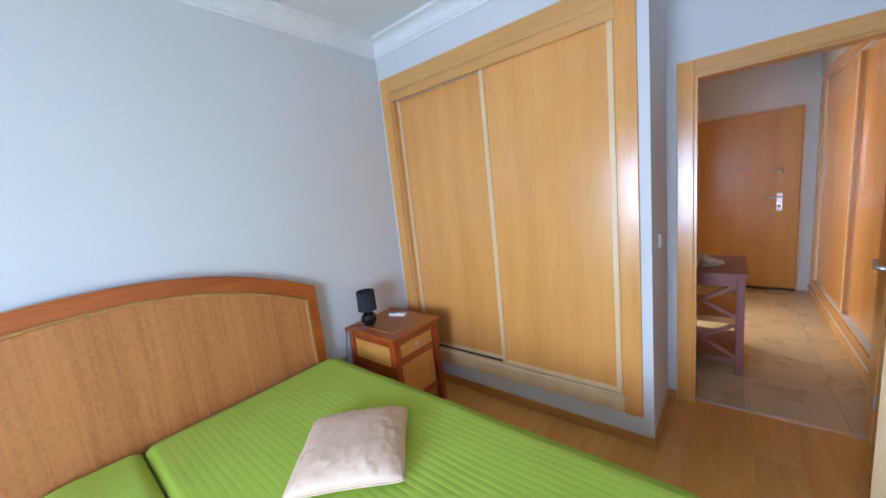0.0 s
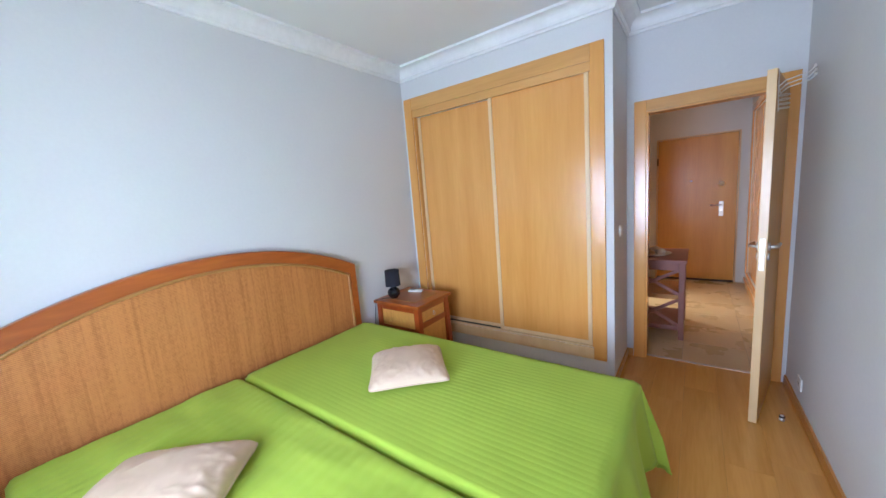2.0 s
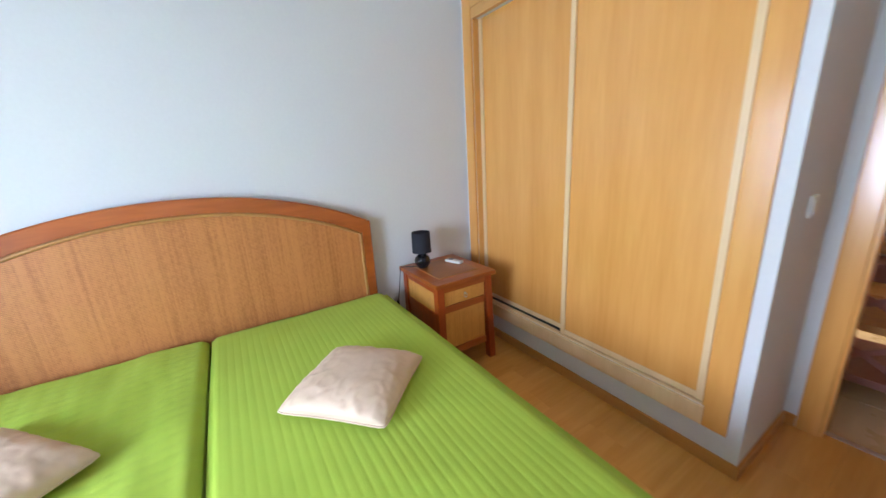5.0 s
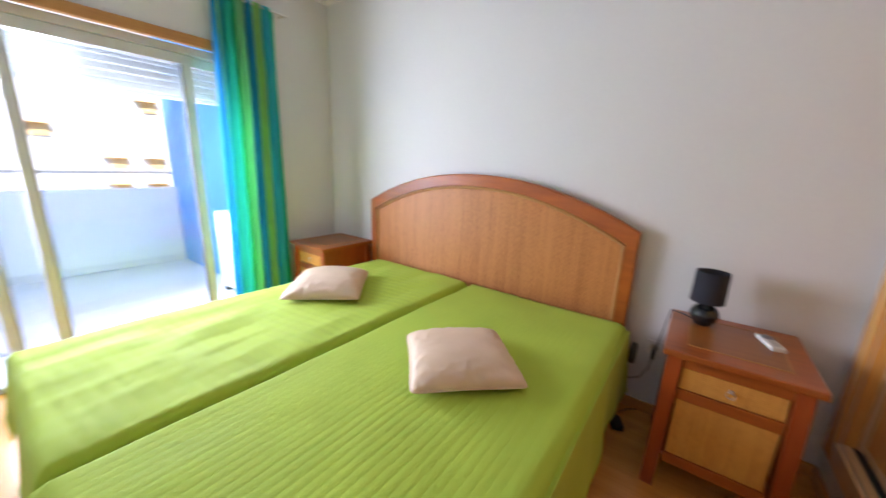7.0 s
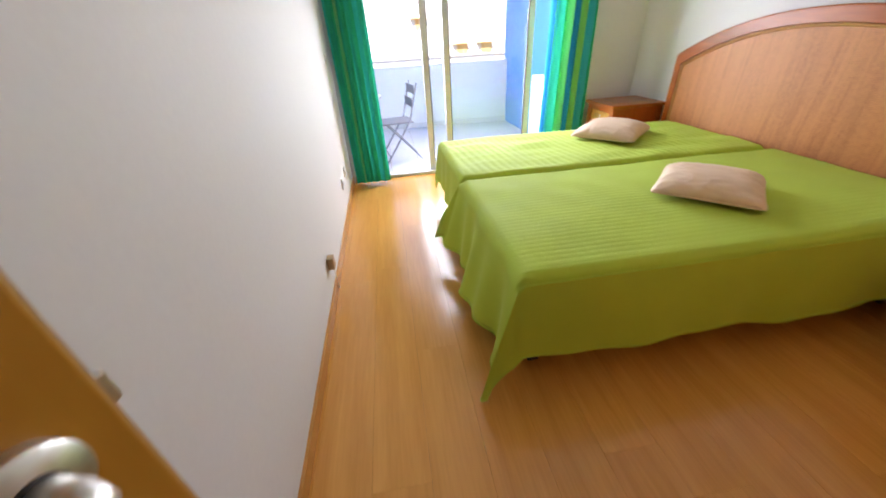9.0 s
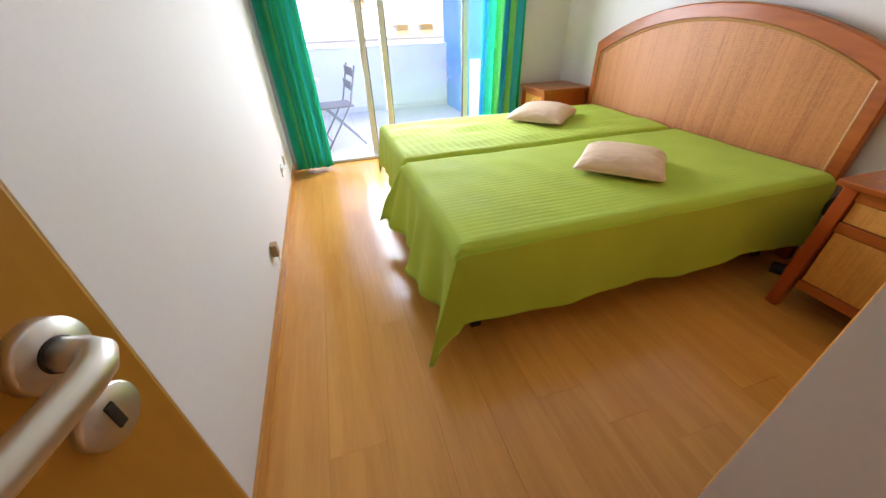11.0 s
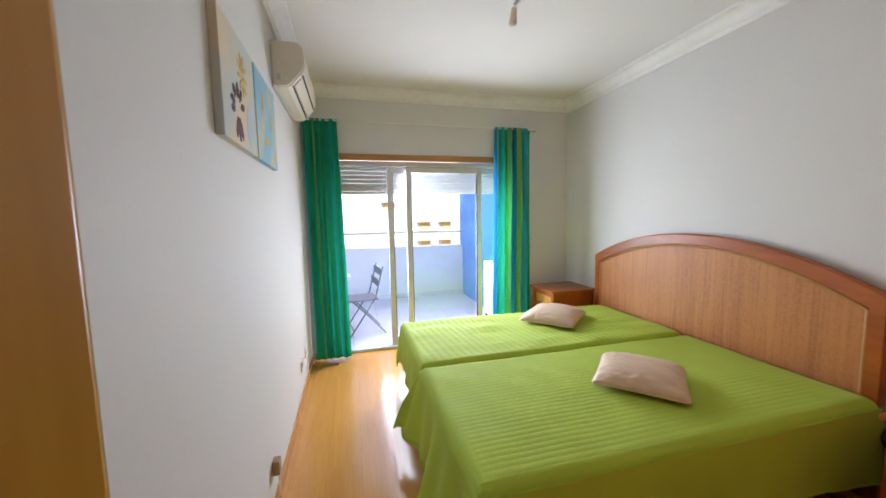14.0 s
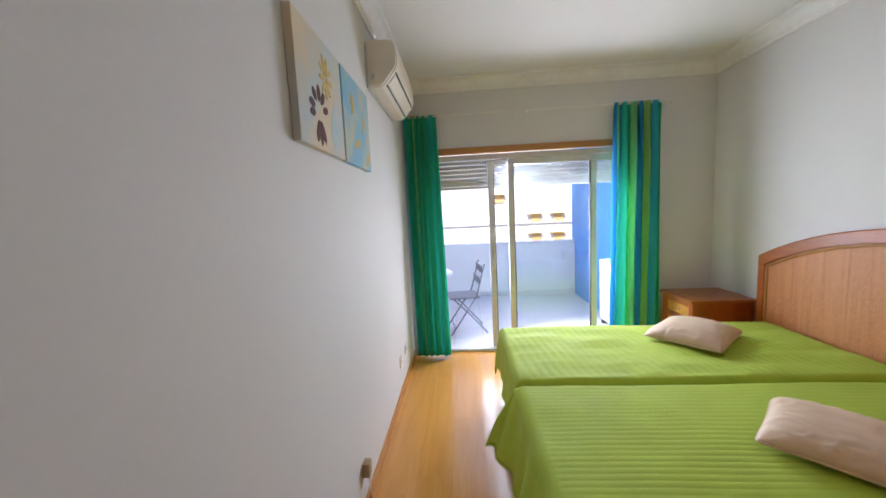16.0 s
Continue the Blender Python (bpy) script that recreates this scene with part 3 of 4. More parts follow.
    part("hem", tube(bmesh.new(), rim, 0.0035, 6), M_SHEET, ob, smooth=True)
    return tagged(ob, label, "bedspread", "bedspreads on the twin beds")


spread("bedspread", 0.285, 1.268, True, 5, "bright green ribbed cotton bedspread hanging over the bed")
spread("bedspread", -0.63, 0.25, False, 9, "bright green quilted bedspread, lightly creased, on the bed")
for y0, y1 in ((0.315, 1.215), (-0.59, 0.22)):
    bed = thing("single_bed", pose(0, 0, 0), "low single bed, base blackened for shade under a bedspread", "bed", "twin beds pushed together")
    # mattress, base and legs: shade under the spread put into their colour
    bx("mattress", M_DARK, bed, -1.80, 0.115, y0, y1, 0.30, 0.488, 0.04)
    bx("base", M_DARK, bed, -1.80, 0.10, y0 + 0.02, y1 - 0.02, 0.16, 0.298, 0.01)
    for x in (-1.76, 0.02):
        for y in (y0 + 0.05, y1 - 0.1):
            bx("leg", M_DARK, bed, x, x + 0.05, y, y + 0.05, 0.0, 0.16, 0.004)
    if y0 > 0:
        # near-black disc on a thin arm beside the bed's head end
        part("head_bumper", lathe(bmesh.new(), [(0.0001, -0.014), (0.050, -0.014), (0.056, -0.008), (0.056, 0.008), (0.050, 0.014), (0.0001, 0.014)], 24, pose(-1.82, 1.31, 0.38, 90)), M_DARK, bed, "round black disc at the head end", True)
        part("bumper_arm", rod(bmesh.new(), (-1.78, y1 - 0.03, 0.38), (-1.82, 1.30, 0.38), 0.008), M_DARK, bed)


def cushion(m, sx, sy, th, label, seed):
    bm = bmesh.new()
    n = 60
    noise.seed_set(seed)
    sheets = []
    for s in (1, -1):
        g = []
        for i in range(n + 1):
            r = []
            for j in range(n + 1):
                u, v = -1 + 2 * i / n, -1 + 2 * j / n
                pinch_u, pinch_v = 1 - 0.05 * (1 - u * u) * v * v - 0.05 * (u * v) ** 8, 1 - 0.05 * (1 - v * v) * u * u - 0.05 * (u * v) ** 8
                h = (max(0, 1 - abs(u) ** 2.8) * max(0, 1 - abs(v) ** 2.8)) ** 0.5
                edge = max(abs(u), abs(v))
                wr = 0.004 * noise.noise((u * 2.2 + seed, v * 2.2, s)) + 0.012 * noise.noise((u * 6, v * 6 + seed, s)) * edge ** 3
                crease = 1 - abs(noise.noise((u * 3.1 + seed, v * 3.1 - seed, 2.0))) * 2
                wr += 0.004 * max(0, crease) ** 4 * edge + 0.007 * noise.noise((u * 11, v * 11, seed)) * edge ** 4
                z = th * (0.26 + (0.74 * h if s > 0 else -0.25 * h)) + (wr * h ** 0.5 if s > 0 else 0)
                r.append(bm.verts.new((u * sx / 2 * pinch_v, v * sy / 2 * pinch_u, z)))
            g.append(r)
        sheets.append(g)
        for a, b in zip(g, g[1:]):
            for j in range(n):
                bm.faces.new((a[j], a[j + 1], b[j + 1], b[j])).smooth = True
    bmesh.ops.remove_doubles(bm, verts=bm.verts, dist=0.0004)
    root = part("cushion", bm, M_PILLOW)
    root.matrix_world = m
    tagged(root, label, "cushion", "cushions on the beds")
    rim = []
    for k in range(121):
        t = k / 120 * 4
        e, f = int(t) % 4, t - int(t)
        w = -1 + 2 * f
        u, v = ((w, -1), (1, w), (-w, 1), (-1, -w))[e]
        rim.append((u * sx / 2 * (1 - 0.05 * (1 - v * v) * u * u - 0.05 * (u * v) ** 8), v * sy / 2 * (1 - 0.05 * (1 - u * u) * v * v - 0.05 * (u * v) ** 8), th * 0.26))
    part("piping", tube(bmesh.new(), rim, 0.0035, 6), M_PILLOW, root, smooth=True)
    return root


cushion(pose(-0.925, 0.785, 0.531, 0, 0, 44), 0.43, 0.43, 0.10, "beige satin cushion lying on the ribbed bedspread", 4)
cushion(pose(-1.10, -0.325, 0.531, 0, 0, 42), 0.52, 0.44, 0.11, "beige satin cushion lying on the creased bedspread", 7)

# ---- nightstands ----


def nightstand(m, label):
    """Local: back at x=0, front at x=0.5; y from 0 to 0.47."""
    r = thing("nightstand", m, label, "nightstand", "nightstands beside the beds")
    D, W, H = 0.475, 0.425, 0.645
    bm = box(bmesh.new(), -0.02, D + 0.025, -0.02, W + 0.02, H - 0.028, H, 0.007)
    topo = part("top", bm, M_TEAK_Y, r)
    part("inlay", box(bmesh.new(), 0.06, D - 0.07, 0.06, W - 0.06, H, H + 0.0015), M_INLAY, topo, "tan inlaid panel")
    for a0, a1, b0, b1 in ((0.056, 0.06, 0.056, W - 0.056), (D - 0.07, D - 0.066, 0.056, W - 0.056), (0.06, D - 0.07, 0.056, 0.06), (0.06, D - 0.07, W - 0.06, W - 0.056)):
        part("bead", box(bmesh.new(), a0, a1, b0, b1, H, H + 0.003), M_LINTEL, topo)
    for x in (0, D - 0.05):
        for y in (0, W - 0.05):
            bm = bmesh.new()
            z1 = H - 0.029
            dx = 0.018 if x else -0.0
            dy = -0.012 if y == 0 else 0.012
            box(bm, x, x + 0.05, y, y + 0.05, 0.0, z1, 0.004)
            for v in bm.verts:
                if v.co.z < 0.1:
                    v.co.x += dx
                    v.co.y += dy
            part("leg", bm, M_TEAK, r)
    bx("apron", M_TEAK_Y, r, D - 0.04, D - 0.005, 0.051, W - 0.051, 0.43, 0.475, 0.003)
    bx("apron", M_TEAK_Y, r, D - 0.04, D - 0.005, 0.051, W - 0.051, 0.57, 0.615, 0.003)
    bx("apron", M_TEAK_Y, r, D - 0.04, D - 0.005, 0.051, W - 0.051, 0.125, 0.17, 0.003)
    for y0, y1 in ((0.008, 0.03), (W - 0.03, W - 0.008)):
        bx("side_rail", M_TEAK, r, 0.051, D - 0.051, y0 - 0.003, y1 + 0.003, 0.57, 0.615, 0.003)
        bx("side_rail", M_TEAK, r, 0.051, D - 0.051, y0 - 0.003, y1 + 0.003, 0.38, 0.43, 0.003)
        bx("side_rail", M_TEAK, r, 0.051, D - 0.051, y0 - 0.003, y1 + 0.003, 0.125, 0.17, 0.003)
        bx("side_panel", M_RATTAN_Y if y0 < 0.1 else M_TEAK, r, 0.051, D - 0.051, y0 + 0.004, y1 - 0.004, 0.43, 0.57)
        bx("side_panel", M_TEAK, r, 0.051, D - 0.051, y0 + 0.004, y1 - 0.004, 0.17, 0.38)
    bx("back_panel", M_TEAK, r, 0.01, 0.02, 0.051, W - 0.051, 0.125, 0.615)
    bx("bottom_panel", M_TEAK, r, 0.021, D - 0.041, 0.035, W - 0.035, 0.13, 0.145)
    dr = bx("drawer", M_RATTAN_Y, r, D - 0.035, D - 0.012, 0.055, W - 0.055, 0.478, 0.567, 0.002, "rattan drawer front")
    part("ring_pull", tube(bmesh.new(), [(D - 0.004, W / 2 + 0.013 * math.cos(k * 0.4488), 0.517 + 0.013 * math.sin(k * 0.4488)) for k in range(15)], 0.002, 6), M_STEEL, dr, "small metal ring pull")
    part("pull_plate", box(bmesh.new(), D - 0.012, D - 0.007, W / 2 - 0.007, W / 2 + 0.007, 0.523, 0.537, 0.001), M_STEEL, dr)
    part("door_panel", box(bmesh.new(), D - 0.03, D - 0.012, 0.055, W - 0.055, 0.173, 0.427, 0.002), M_RATTAN_Y, r, "rattan cupboard door")
    return r


nightstand(pose(-1.89, 1.462, 0), "red-brown wooden nightstand with rattan drawer, near the wardrobe")
nightstand(pose(-1.89, -1.255, 0), "red-brown wooden nightstand with rattan drawer, beside the curtain")

# ---- small things in the bedroom ----
lampo = thing("table_lamp", pose(-1.765, 1.562, 0.648), "small black ceramic table lamp with black drum shade", "lamp")
part("base", lathe(bmesh.new(), [(0.0001, 0), (0.028, 0), (0.034, 0.004)] + [(0.055 * math.sin(a) + 0.0005, 0.050 - 0.050 * math.cos(a)) for a in [0.75 + k * 0.18 for k in range(13)]] + [(0.012, 0.1), (0.009, 0.125), (0.0001, 0.125)]), M_BLACK, lampo, "round glossy black ceramic base", True)
bm = lathe(bmesh.new(), [(0.066, 0.112), (0.063, 0.252), (0.061, 0.252), (0.064, 0.112), (0.066, 0.112)], 36)
part("shade", bm, M_SHADE, lampo, "black cloth drum shade", True)
part("bulb", lathe(bmesh.new(), [(0.0001, 0.12), (0.012, 0.125), (0.014, 0.15), (0.026, 0.18), (0.022, 0.205), (0.0001, 0.215)], 18), M_PLASTIC, lampo, smooth=True)
cord = [(-0.03, -0.03, 0.004), (-0.07, -0.07, 0.004), (-0.105, -0.125, 0.0), (-0.108, -0.133, -0.06), (-0.11, -0.15, -0.18), (-0.115, -0.165, -0.27), (-0.118, -0.175, -0.36), (-0.12, -0.21, -0.43), (-0.12, -0.26, -0.455)]
part("cord", tube(bmesh.new(), cord, 0.003, 8), M_SEAL, lampo, "thin black cord", True)
part("cord_switch", box(bmesh.new(), -0.124, -0.106, -0.174, -0.156, -0.30, -0.245, 0.004), M_SEAL, lampo)

rem = thing("remote_control", pose(-1.71, 1.79, 0.6475, 0, 0, 17), "white remote control lying on the nightstand", "remote control")
bx("body", M_PLASTIC, rem, -0.068, 0.068, -0.024, 0.024, 0.0, 0.018, 0.005)
bx("display", M_FOLD, rem, -0.058, -0.010, -0.018, 0.018, 0.018, 0.0192, 0.0004)
for k in range(3):
    bx("button", M_SHUT, rem, 0.006 + k * 0.018, 0.016 + k * 0.018, -0.012, 0.012, 0.018, 0.020, 0.001)

adapter = thing("power_adapter", pose(-1.70, 1.30, 0.0, 0, 0, 25), "black power adapter lying on the floor by the bed", "adapter")
bx("body", M_SEAL, adapter, -0.045, 0.045, -0.028, 0.028, 0.0, 0.032, 0.006)
part("cable", tube(bmesh.new(), [(-0.045, 0, 0.012), (-0.09, 0.02, 0.004), (-0.15, 0.10, 0.004), (-0.17, 0.2, 0.004)], 0.003, 6), M_SEAL, adapter)

# split air conditioner high on the painting wall; 0.80 m long
ac = thing("air_conditioner", pose(east(-0.48), -0.48, 2.36, 0, 0, EAST_TURN), "white wall-mounted split air conditioner, switched off", "air conditioner")
prof = [(0, -0.115), (0, 0.13), (-0.13, 0.132), (-0.165, 0.126), (-0.182, 0.105), (-0.187, 0.06), (-0.186, 0.0), (-0.176, -0.035), (-0.105, -0.118), (-0.085, -0.130), (-0.04, -0.132), (-0.012, -0.126)]
bm = solid([(a, b) for a, b in prof], "y", -0.385, 0.385)
bmesh.ops.bevel(bm, geom=[e for e in bm.edges if e.calc_face_angle(0) > 1.2], offset=0.006, segments=2, affect="EDGES")
part("casing", bm, M_CREAM, ac)
for y0, y1 in ((0.385, 0.40), (-0.40, -0.385)):
    q = [(a * 0.97, b * 0.97) for a, b in prof]
    part("end_cap", solid(q, "y", y0, y1), M_CREAM, ac)
part("louvre", box(bmesh.new(), -0.034, 0.034, -0.345, 0.345, -0.003, 0.003, 0.001, pose(-0.1435, 0, -0.0795, 0, 49.5)), M_CREAM, ac)
for dx, dz in ((-0.1715, -0.0445), (-0.113, -0.1125)):
    part("air_slot", box(bmesh.new(), -0.005, 0.005, -0.35, 0.35, -0.002, 0.002, 0, pose(dx, 0, dz, 0, 49.5)), M_SEAL, ac)
bx("badge", M_SHUT, ac, -0.052, -0.03, 0.3995, 0.402, -0.095, -0.06, 0.001)
bx("wall_plate", M_SHUT, ac, -0.012, -0.001, -0.37, 0.405, -0.142, 0.10)

# two canvases on the painting wall


def canvas(name, y0, y1, z0, z1, ground, label):
    r = thing(name, pose(east((y0 + y1) / 2), (y0 + y1) / 2, (z0 + z1) / 2, 0, 0, EAST_TURN), label, "painting", "canvases on the wall")
    w, h = (y1 - y0) / 2, (z1 - z0) / 2
    bx("canvas", ground, r, -0.03, -0.001, -w, w, -h, h, 0.003)
    return r


def blot(parent, name, material, cy, cz, ry, rz, turn, seed, lift):
    rr = random.Random(seed)
    pts = []
    for k in range(18):
        a = 6.2832 * k / 18
        q = 1 + rr.uniform(-0.12, 0.12)
        u, v = ry * q * math.cos(a), rz * q * math.sin(a)
        c, s = math.cos(turn), math.sin(turn)
        pts.append((cy + u * c - v * s, cz + u * s + v * c))
    part(name, solid(pts, "x", -0.0302 - lift, -0.0299), material, parent)


M_CANV1 = mat("cream_painted_canvas", (0.66, 0.56, 0.40), (0.48, 0.56, 0.58), 0.8, (5, 5, 4), 0.15, fine=500, spread=(0.40, 0.56))
M_CANV2 = mat("pale_blue_painted_canvas", (0.22, 0.47, 0.62), (0.58, 0.53, 0.33), 0.8, (6, 6, 5), 0.15, fine=500, spread=(0.36, 0.52))
M_PETAL = mat("maroon_paint", (0.12, 0.03, 0.03), (0.07, 0.02, 0.025), 0.7)
M_YELL = mat("ochre_paint", (0.55, 0.36, 0.06), (0.62, 0.50, 0.22), 0.7, (30, 30, 8), 0.2)
M_SKY = mat("sky_blue_paint", (0.35, 0.52, 0.60), (0.52, 0.58, 0.56), 0.7, (12, 12, 12))
c1 = canvas("canvas_painting", 0.515, 0.945, 1.705, 2.125, M_CANV1, "cream canvas painted with a maroon and an ochre flower")
blot(c1, "blue_wash", M_SKY, -0.13, -0.09, 0.06, 0.10, 0.2, 3, 0.0004)
for k in range(9):
    a = 0.5 + k * 0.7
    blot(c1, "petal", M_YELL, -0.04 + 0.035 * math.cos(a), 0.075 + 0.05 * math.sin(a), 0.030, 0.011, a, k, 0.0008 + k * 0.0001)
for a, ln_ in ((0.2, 0.03), (0.9, 0.03), (1.6, 0.035), (2.2, 0.035), (2.9, 0.03), (-0.3, 0.028), (-1.2, 0.05), (-1.6, 0.055), (-2.0, 0.05)):
    blot(c1, "petal", M_PETAL, 0.045 + 0.062 * math.cos(a), -0.07 + 0.062 * math.sin(a) - (0.02 if a < -1 else 0), ln_ * 0.8, 0.0145, a, int(a * 9) + 40, 0.0012)
c2 = canvas("canvas_painting", 0.065, 0.495, 1.705, 2.125, M_CANV2, "pale blue canvas with faint ochre flower shapes")
for k, (y, z) in enumerate(((0.08, 0.08), (-0.1, 0.02), (-0.16, -0.15), (0.02, -0.10))):
    blot(c2, "ochre_flower", M_YELL, y, z, 0.022, 0.05, 0.4 * k, 70 + k, 0.0005)

# sockets and switches


def wall_plate(name, m, label, category, holes):
    """Local: the plate's face looks along -x."""
    r = thing(name, m, label, category)
    bx("plate", M_PLASTIC, r, -0.010, -0.0005, -0.04, 0.04, -0.04, 0.04, 0.003)
    if holes:
        part("socket_well", lathe(bmesh.new(), [(0.0001, 0.0), (0.019, 0.0), (0.021, 0.0025), (0.023, 0.0025)], 20, pose(-0.010, 0, 0, 0, -90)), M_CREAM, r, smooth=True)
        for y in (-0.0095, 0.0095):
            bx("pin_hole", M_SEAL, r, -0.0118, -0.0108, y - 0.0025, y + 0.0025, -0.0025, 0.0025)
    else:
        bx("rocker", M_PLASTIC, r, -0.0145, -0.0102, -0.028, 0.028, -0.028, 0.028, 0.002)
    return r


wall_plate("wall_socket", pose(east(-0.83), -0.83, 0.29, 0, 0, EAST_TURN), "white wall socket low beside the curtain", "socket", True)
wall_plate("wall_socket", pose(east(-0.58), -0.58, 0.28, 0, 0, EAST_TURN), "white wall socket low on the painted wall", "socket", True)
wall_plate("wall_socket", pose(east(2.28), 2.28, 0.19, 0, 0, EAST_TURN), "white wall socket low behind the open door", "socket", True)
wall_plate("wall_socket", pose(XL, 1.40, 0.40, 0, 0, 180), "white wall socket beside the nightstand", "socket", True)
wall_plate("light_switch", pose(east(-1.10), -1.10, 1.14, 0, 0, EAST_TURN), "white light switch beside the curtain", "light switch", False)
wall_plate("light_switch", pose(XP, 2.32, 1.14, 0, 0, 180), "white light switch on the wardrobe pier", "light switch", False)
plug = thing("antenna_outlet", pose(east(0.50), 0.50, 0.225, 0, 0, EAST_TURN), "small brown outlet box with a cable hanging down", "outlet")
M_TAN = mat("tan_plastic", (0.42, 0.29, 0.15), None, 0.5, bump=0.0)
bx("body", M_TAN, plug, -0.035, -0.0005, -0.025, 0.025, -0.04, 0.03, 0.004)
part("cable", tube(bmesh.new(), [(-0.02, -0.01, -0.04), (-0.022, -0.015, -0.09), (-0.02, -0.03, -0.15), (-0.016, -0.05, -0.20), (-0.016, -0.06, -0.222)], 0.003, 8), M_PLASTIC, plug, "thin white cable", True)
stopper = thing("door_stop", pose(0.835, 2.13, 0.0), "small steel door stop fixed to the floor", "door stop")
part("post", lathe(bmesh.new(), [(0.0001, 0.0), (0.014, 0), (0.014, 0.008), (0.009, 0.011), (0.009, 0.032), (0.0001, 0.036)], 18), M_STEEL, stopper, smooth=True)
part("rubber_ring", lathe(bmesh.new(), [(0.009, 0.016), (0.0135, 0.018), (0.0135, 0.027), (0.009, 0.029)], 18), M_SEAL, stopper, smooth=True)
hook = thing("over_door_hook", LEAF, "chrome wire coat hook hung over the door top", "hook")
part("hanger", tube(bmesh.new(), [(0.60, -0.022, 1.97), (0.60, -0.0225, 2.016), (0.60, 0.0225, 2.016), (0.60, 0.023, 1.90), (0.60, 0.026, 1.80)], 0.0022, 8), M_STEEL, hook)
for k in range(4):
    z = 1.88 - 0.022 * k
    part("coil", tube(bmesh.new(), [(0.585 + 0.03 * math.cos(a * 0.5236), 0.047 + 0.02 * math.sin(a * 0.5236), z) for a in range(13)], 0.0022, 6), M_STEEL, hook)
for k in range(3):
    x, z = 0.60 - 0.045 * k, 1.955 - 0.012 * k
    part("arm", tube(bmesh.new(), [(x, 0.023, z - 0.03), (x, 0.05, z - 0.005), (x, 0.13, z + 0.01), (x, 0.15, z + 0.03)], 0.0028, 8), M_STEEL, hook)
    part("arm_tip", lathe(bmesh.new(), [(0.0001, -0.008), (0.006, -0.005), (0.008, 0.0), (0.006, 0.005), (0.0001, 0.008)], 12, pose(x, 0.15, z + 0.035)), M_STEEL, hook, smooth=True)
part("cross_wire", tube(bmesh.new(), [(0.61, 0.0235, 1.925), (0.50, 0.0235, 1.90)], 0.0025, 8), M_STEEL, hook)

# ceiling spotlight bar
spot = thing("ceiling_spotlight", pose(-0.42, 0.50, ZC), "white ceiling spotlight bar with two swivelling heads", "ceiling light")
part("ceiling_rose", lathe(bmesh.new(), [(0.0001, 0.0), (0.05, 0.0), (0.05, -0.015), (0.035, -0.028), (0.012, -0.032), (0.012, -0.082), (0.0001, -0.085)], 28), M_PLASTIC, spot, smooth=True)
part("bar", tube(bmesh.new(), [(-0.03, 0.17, -0.095), (-0.015, 0.08, -0.085), (0.0, 0.0, -0.08), (0.0, -0.08, -0.085), (0.02, -0.14, -0.098)], 0.011, 12), M_PLASTIC, spot, smooth=True)


def head(at, aim, material, label):
    m = Matrix.Translation(at) @ Vector(aim).normalized().to_track_quat("Z", "Y").to_matrix().to_4x4()
    h = part("spot_head", lathe(bmesh.new(), [(0.0001, -0.015), (0.014, -0.012), (0.016, 0.01), (0.022, 0.06), (0.024, 0.075), (0.020, 0.075), (0.016, 0.05), (0.0001, 0.045)], 20, m), material, spot, label, True)
    part("bulb", lathe(bmesh.new(), [(0.0001, 0.0785), (0.014, 0.074), (0.015, 0.052)], 16, m), M_PLASTIC, h, smooth=True)


head((0.02, -0.15, -0.125), (0.05, -0.1, -1), M_CREAM, "cream spot head pointing down")
head((-0.07, 0.01, -0.118), (-0.25, 0.75, -0.35), M_STEEL, "metal spot head turned to the door")

# ---- hall ----
HX0, HX1, HY = -0.20, 0.94, 5.55
bm = bmesh.new()
box(bm, HX0 - 0.1, HX0, 2.775, 3.95, 0, 2.9)
box(bm, HX0 - 0.1, HX0, 4.75, HY, 0, 2.9)
box(bm, HX0 - 0.1, HX0, 3.95, 4.75, 2.05, 2.9)
struct(part("wall_hall_west", bm, M_WALL), "white hall wall with an opening", "wall")
struct(bx("wall_hall_north", M_WALL, None, XL, HX1 + 0.7, HY, HY + 0.12, -0.1, 2.9), "white wall round the entrance door", "wall")
CY0, CY1, CZ0, CZ1 = 3.15, 5.30, 0.20, 2.22
bm = bmesh.new()
box(bm, HX1, HX1 + 0.08, 2.775, CY0, 0, 2.9)
box(bm, HX1, HX1 + 0.08, CY1, HY, 0, 2.9)
box(bm, HX1, HX1 + 0.08, CY0, CY1, 0, CZ0)
box(bm, HX1, HX1 + 0.08, CY0, CY1, CZ1, 2.9)
struct(part("wall_hall_east", bm, M_WALL), "white hall wall holding the built-in closet", "wall")
struct(bx("wall_east_outer", M_WALL, None, 1.5, 1.6, 2.775, HY + 0.12, -0.1, 2.9), "plain closing wall", "wall")
struct(bx("ceiling_hall", M_CEIL, None, XL, 1.6, YD + 0.06, HY, 2.6, 2.7), "flat white hall ceiling", "ceiling")
struct(bx("roof_slab", M_RENDER, None, -6, 6, -2.7, HY + 0.4, 2.9, 3.1), "concrete roof slab over the flat", "roof")
struct(bx("wall_side_room", M_WALL, None, -1.92, HX0 - 0.1, 2.775, 2.87, 0, 2.6), "plain wall of the side room", "wall")
hc = thing("hall_closet", Matrix(), "beech built-in hall closet with sliding doors", "wardrobe")
for y0, y1, z0, z1 in ((CY0 - 0.08, CY0, CZ0 - 0.08, CZ1 + 0.08), (CY1, CY1 + 0.08, CZ0 - 0.08, CZ1 + 0.08), (CY0, CY1, CZ1, CZ1 + 0.08), (CY0, CY1, CZ0 - 0.08, CZ0)):
    bx("casing", M_BEECH, hc, HX1 - 0.015, HX1, y0 + 0.0005, y1 - 0.0005, z0, z1, 0.003)
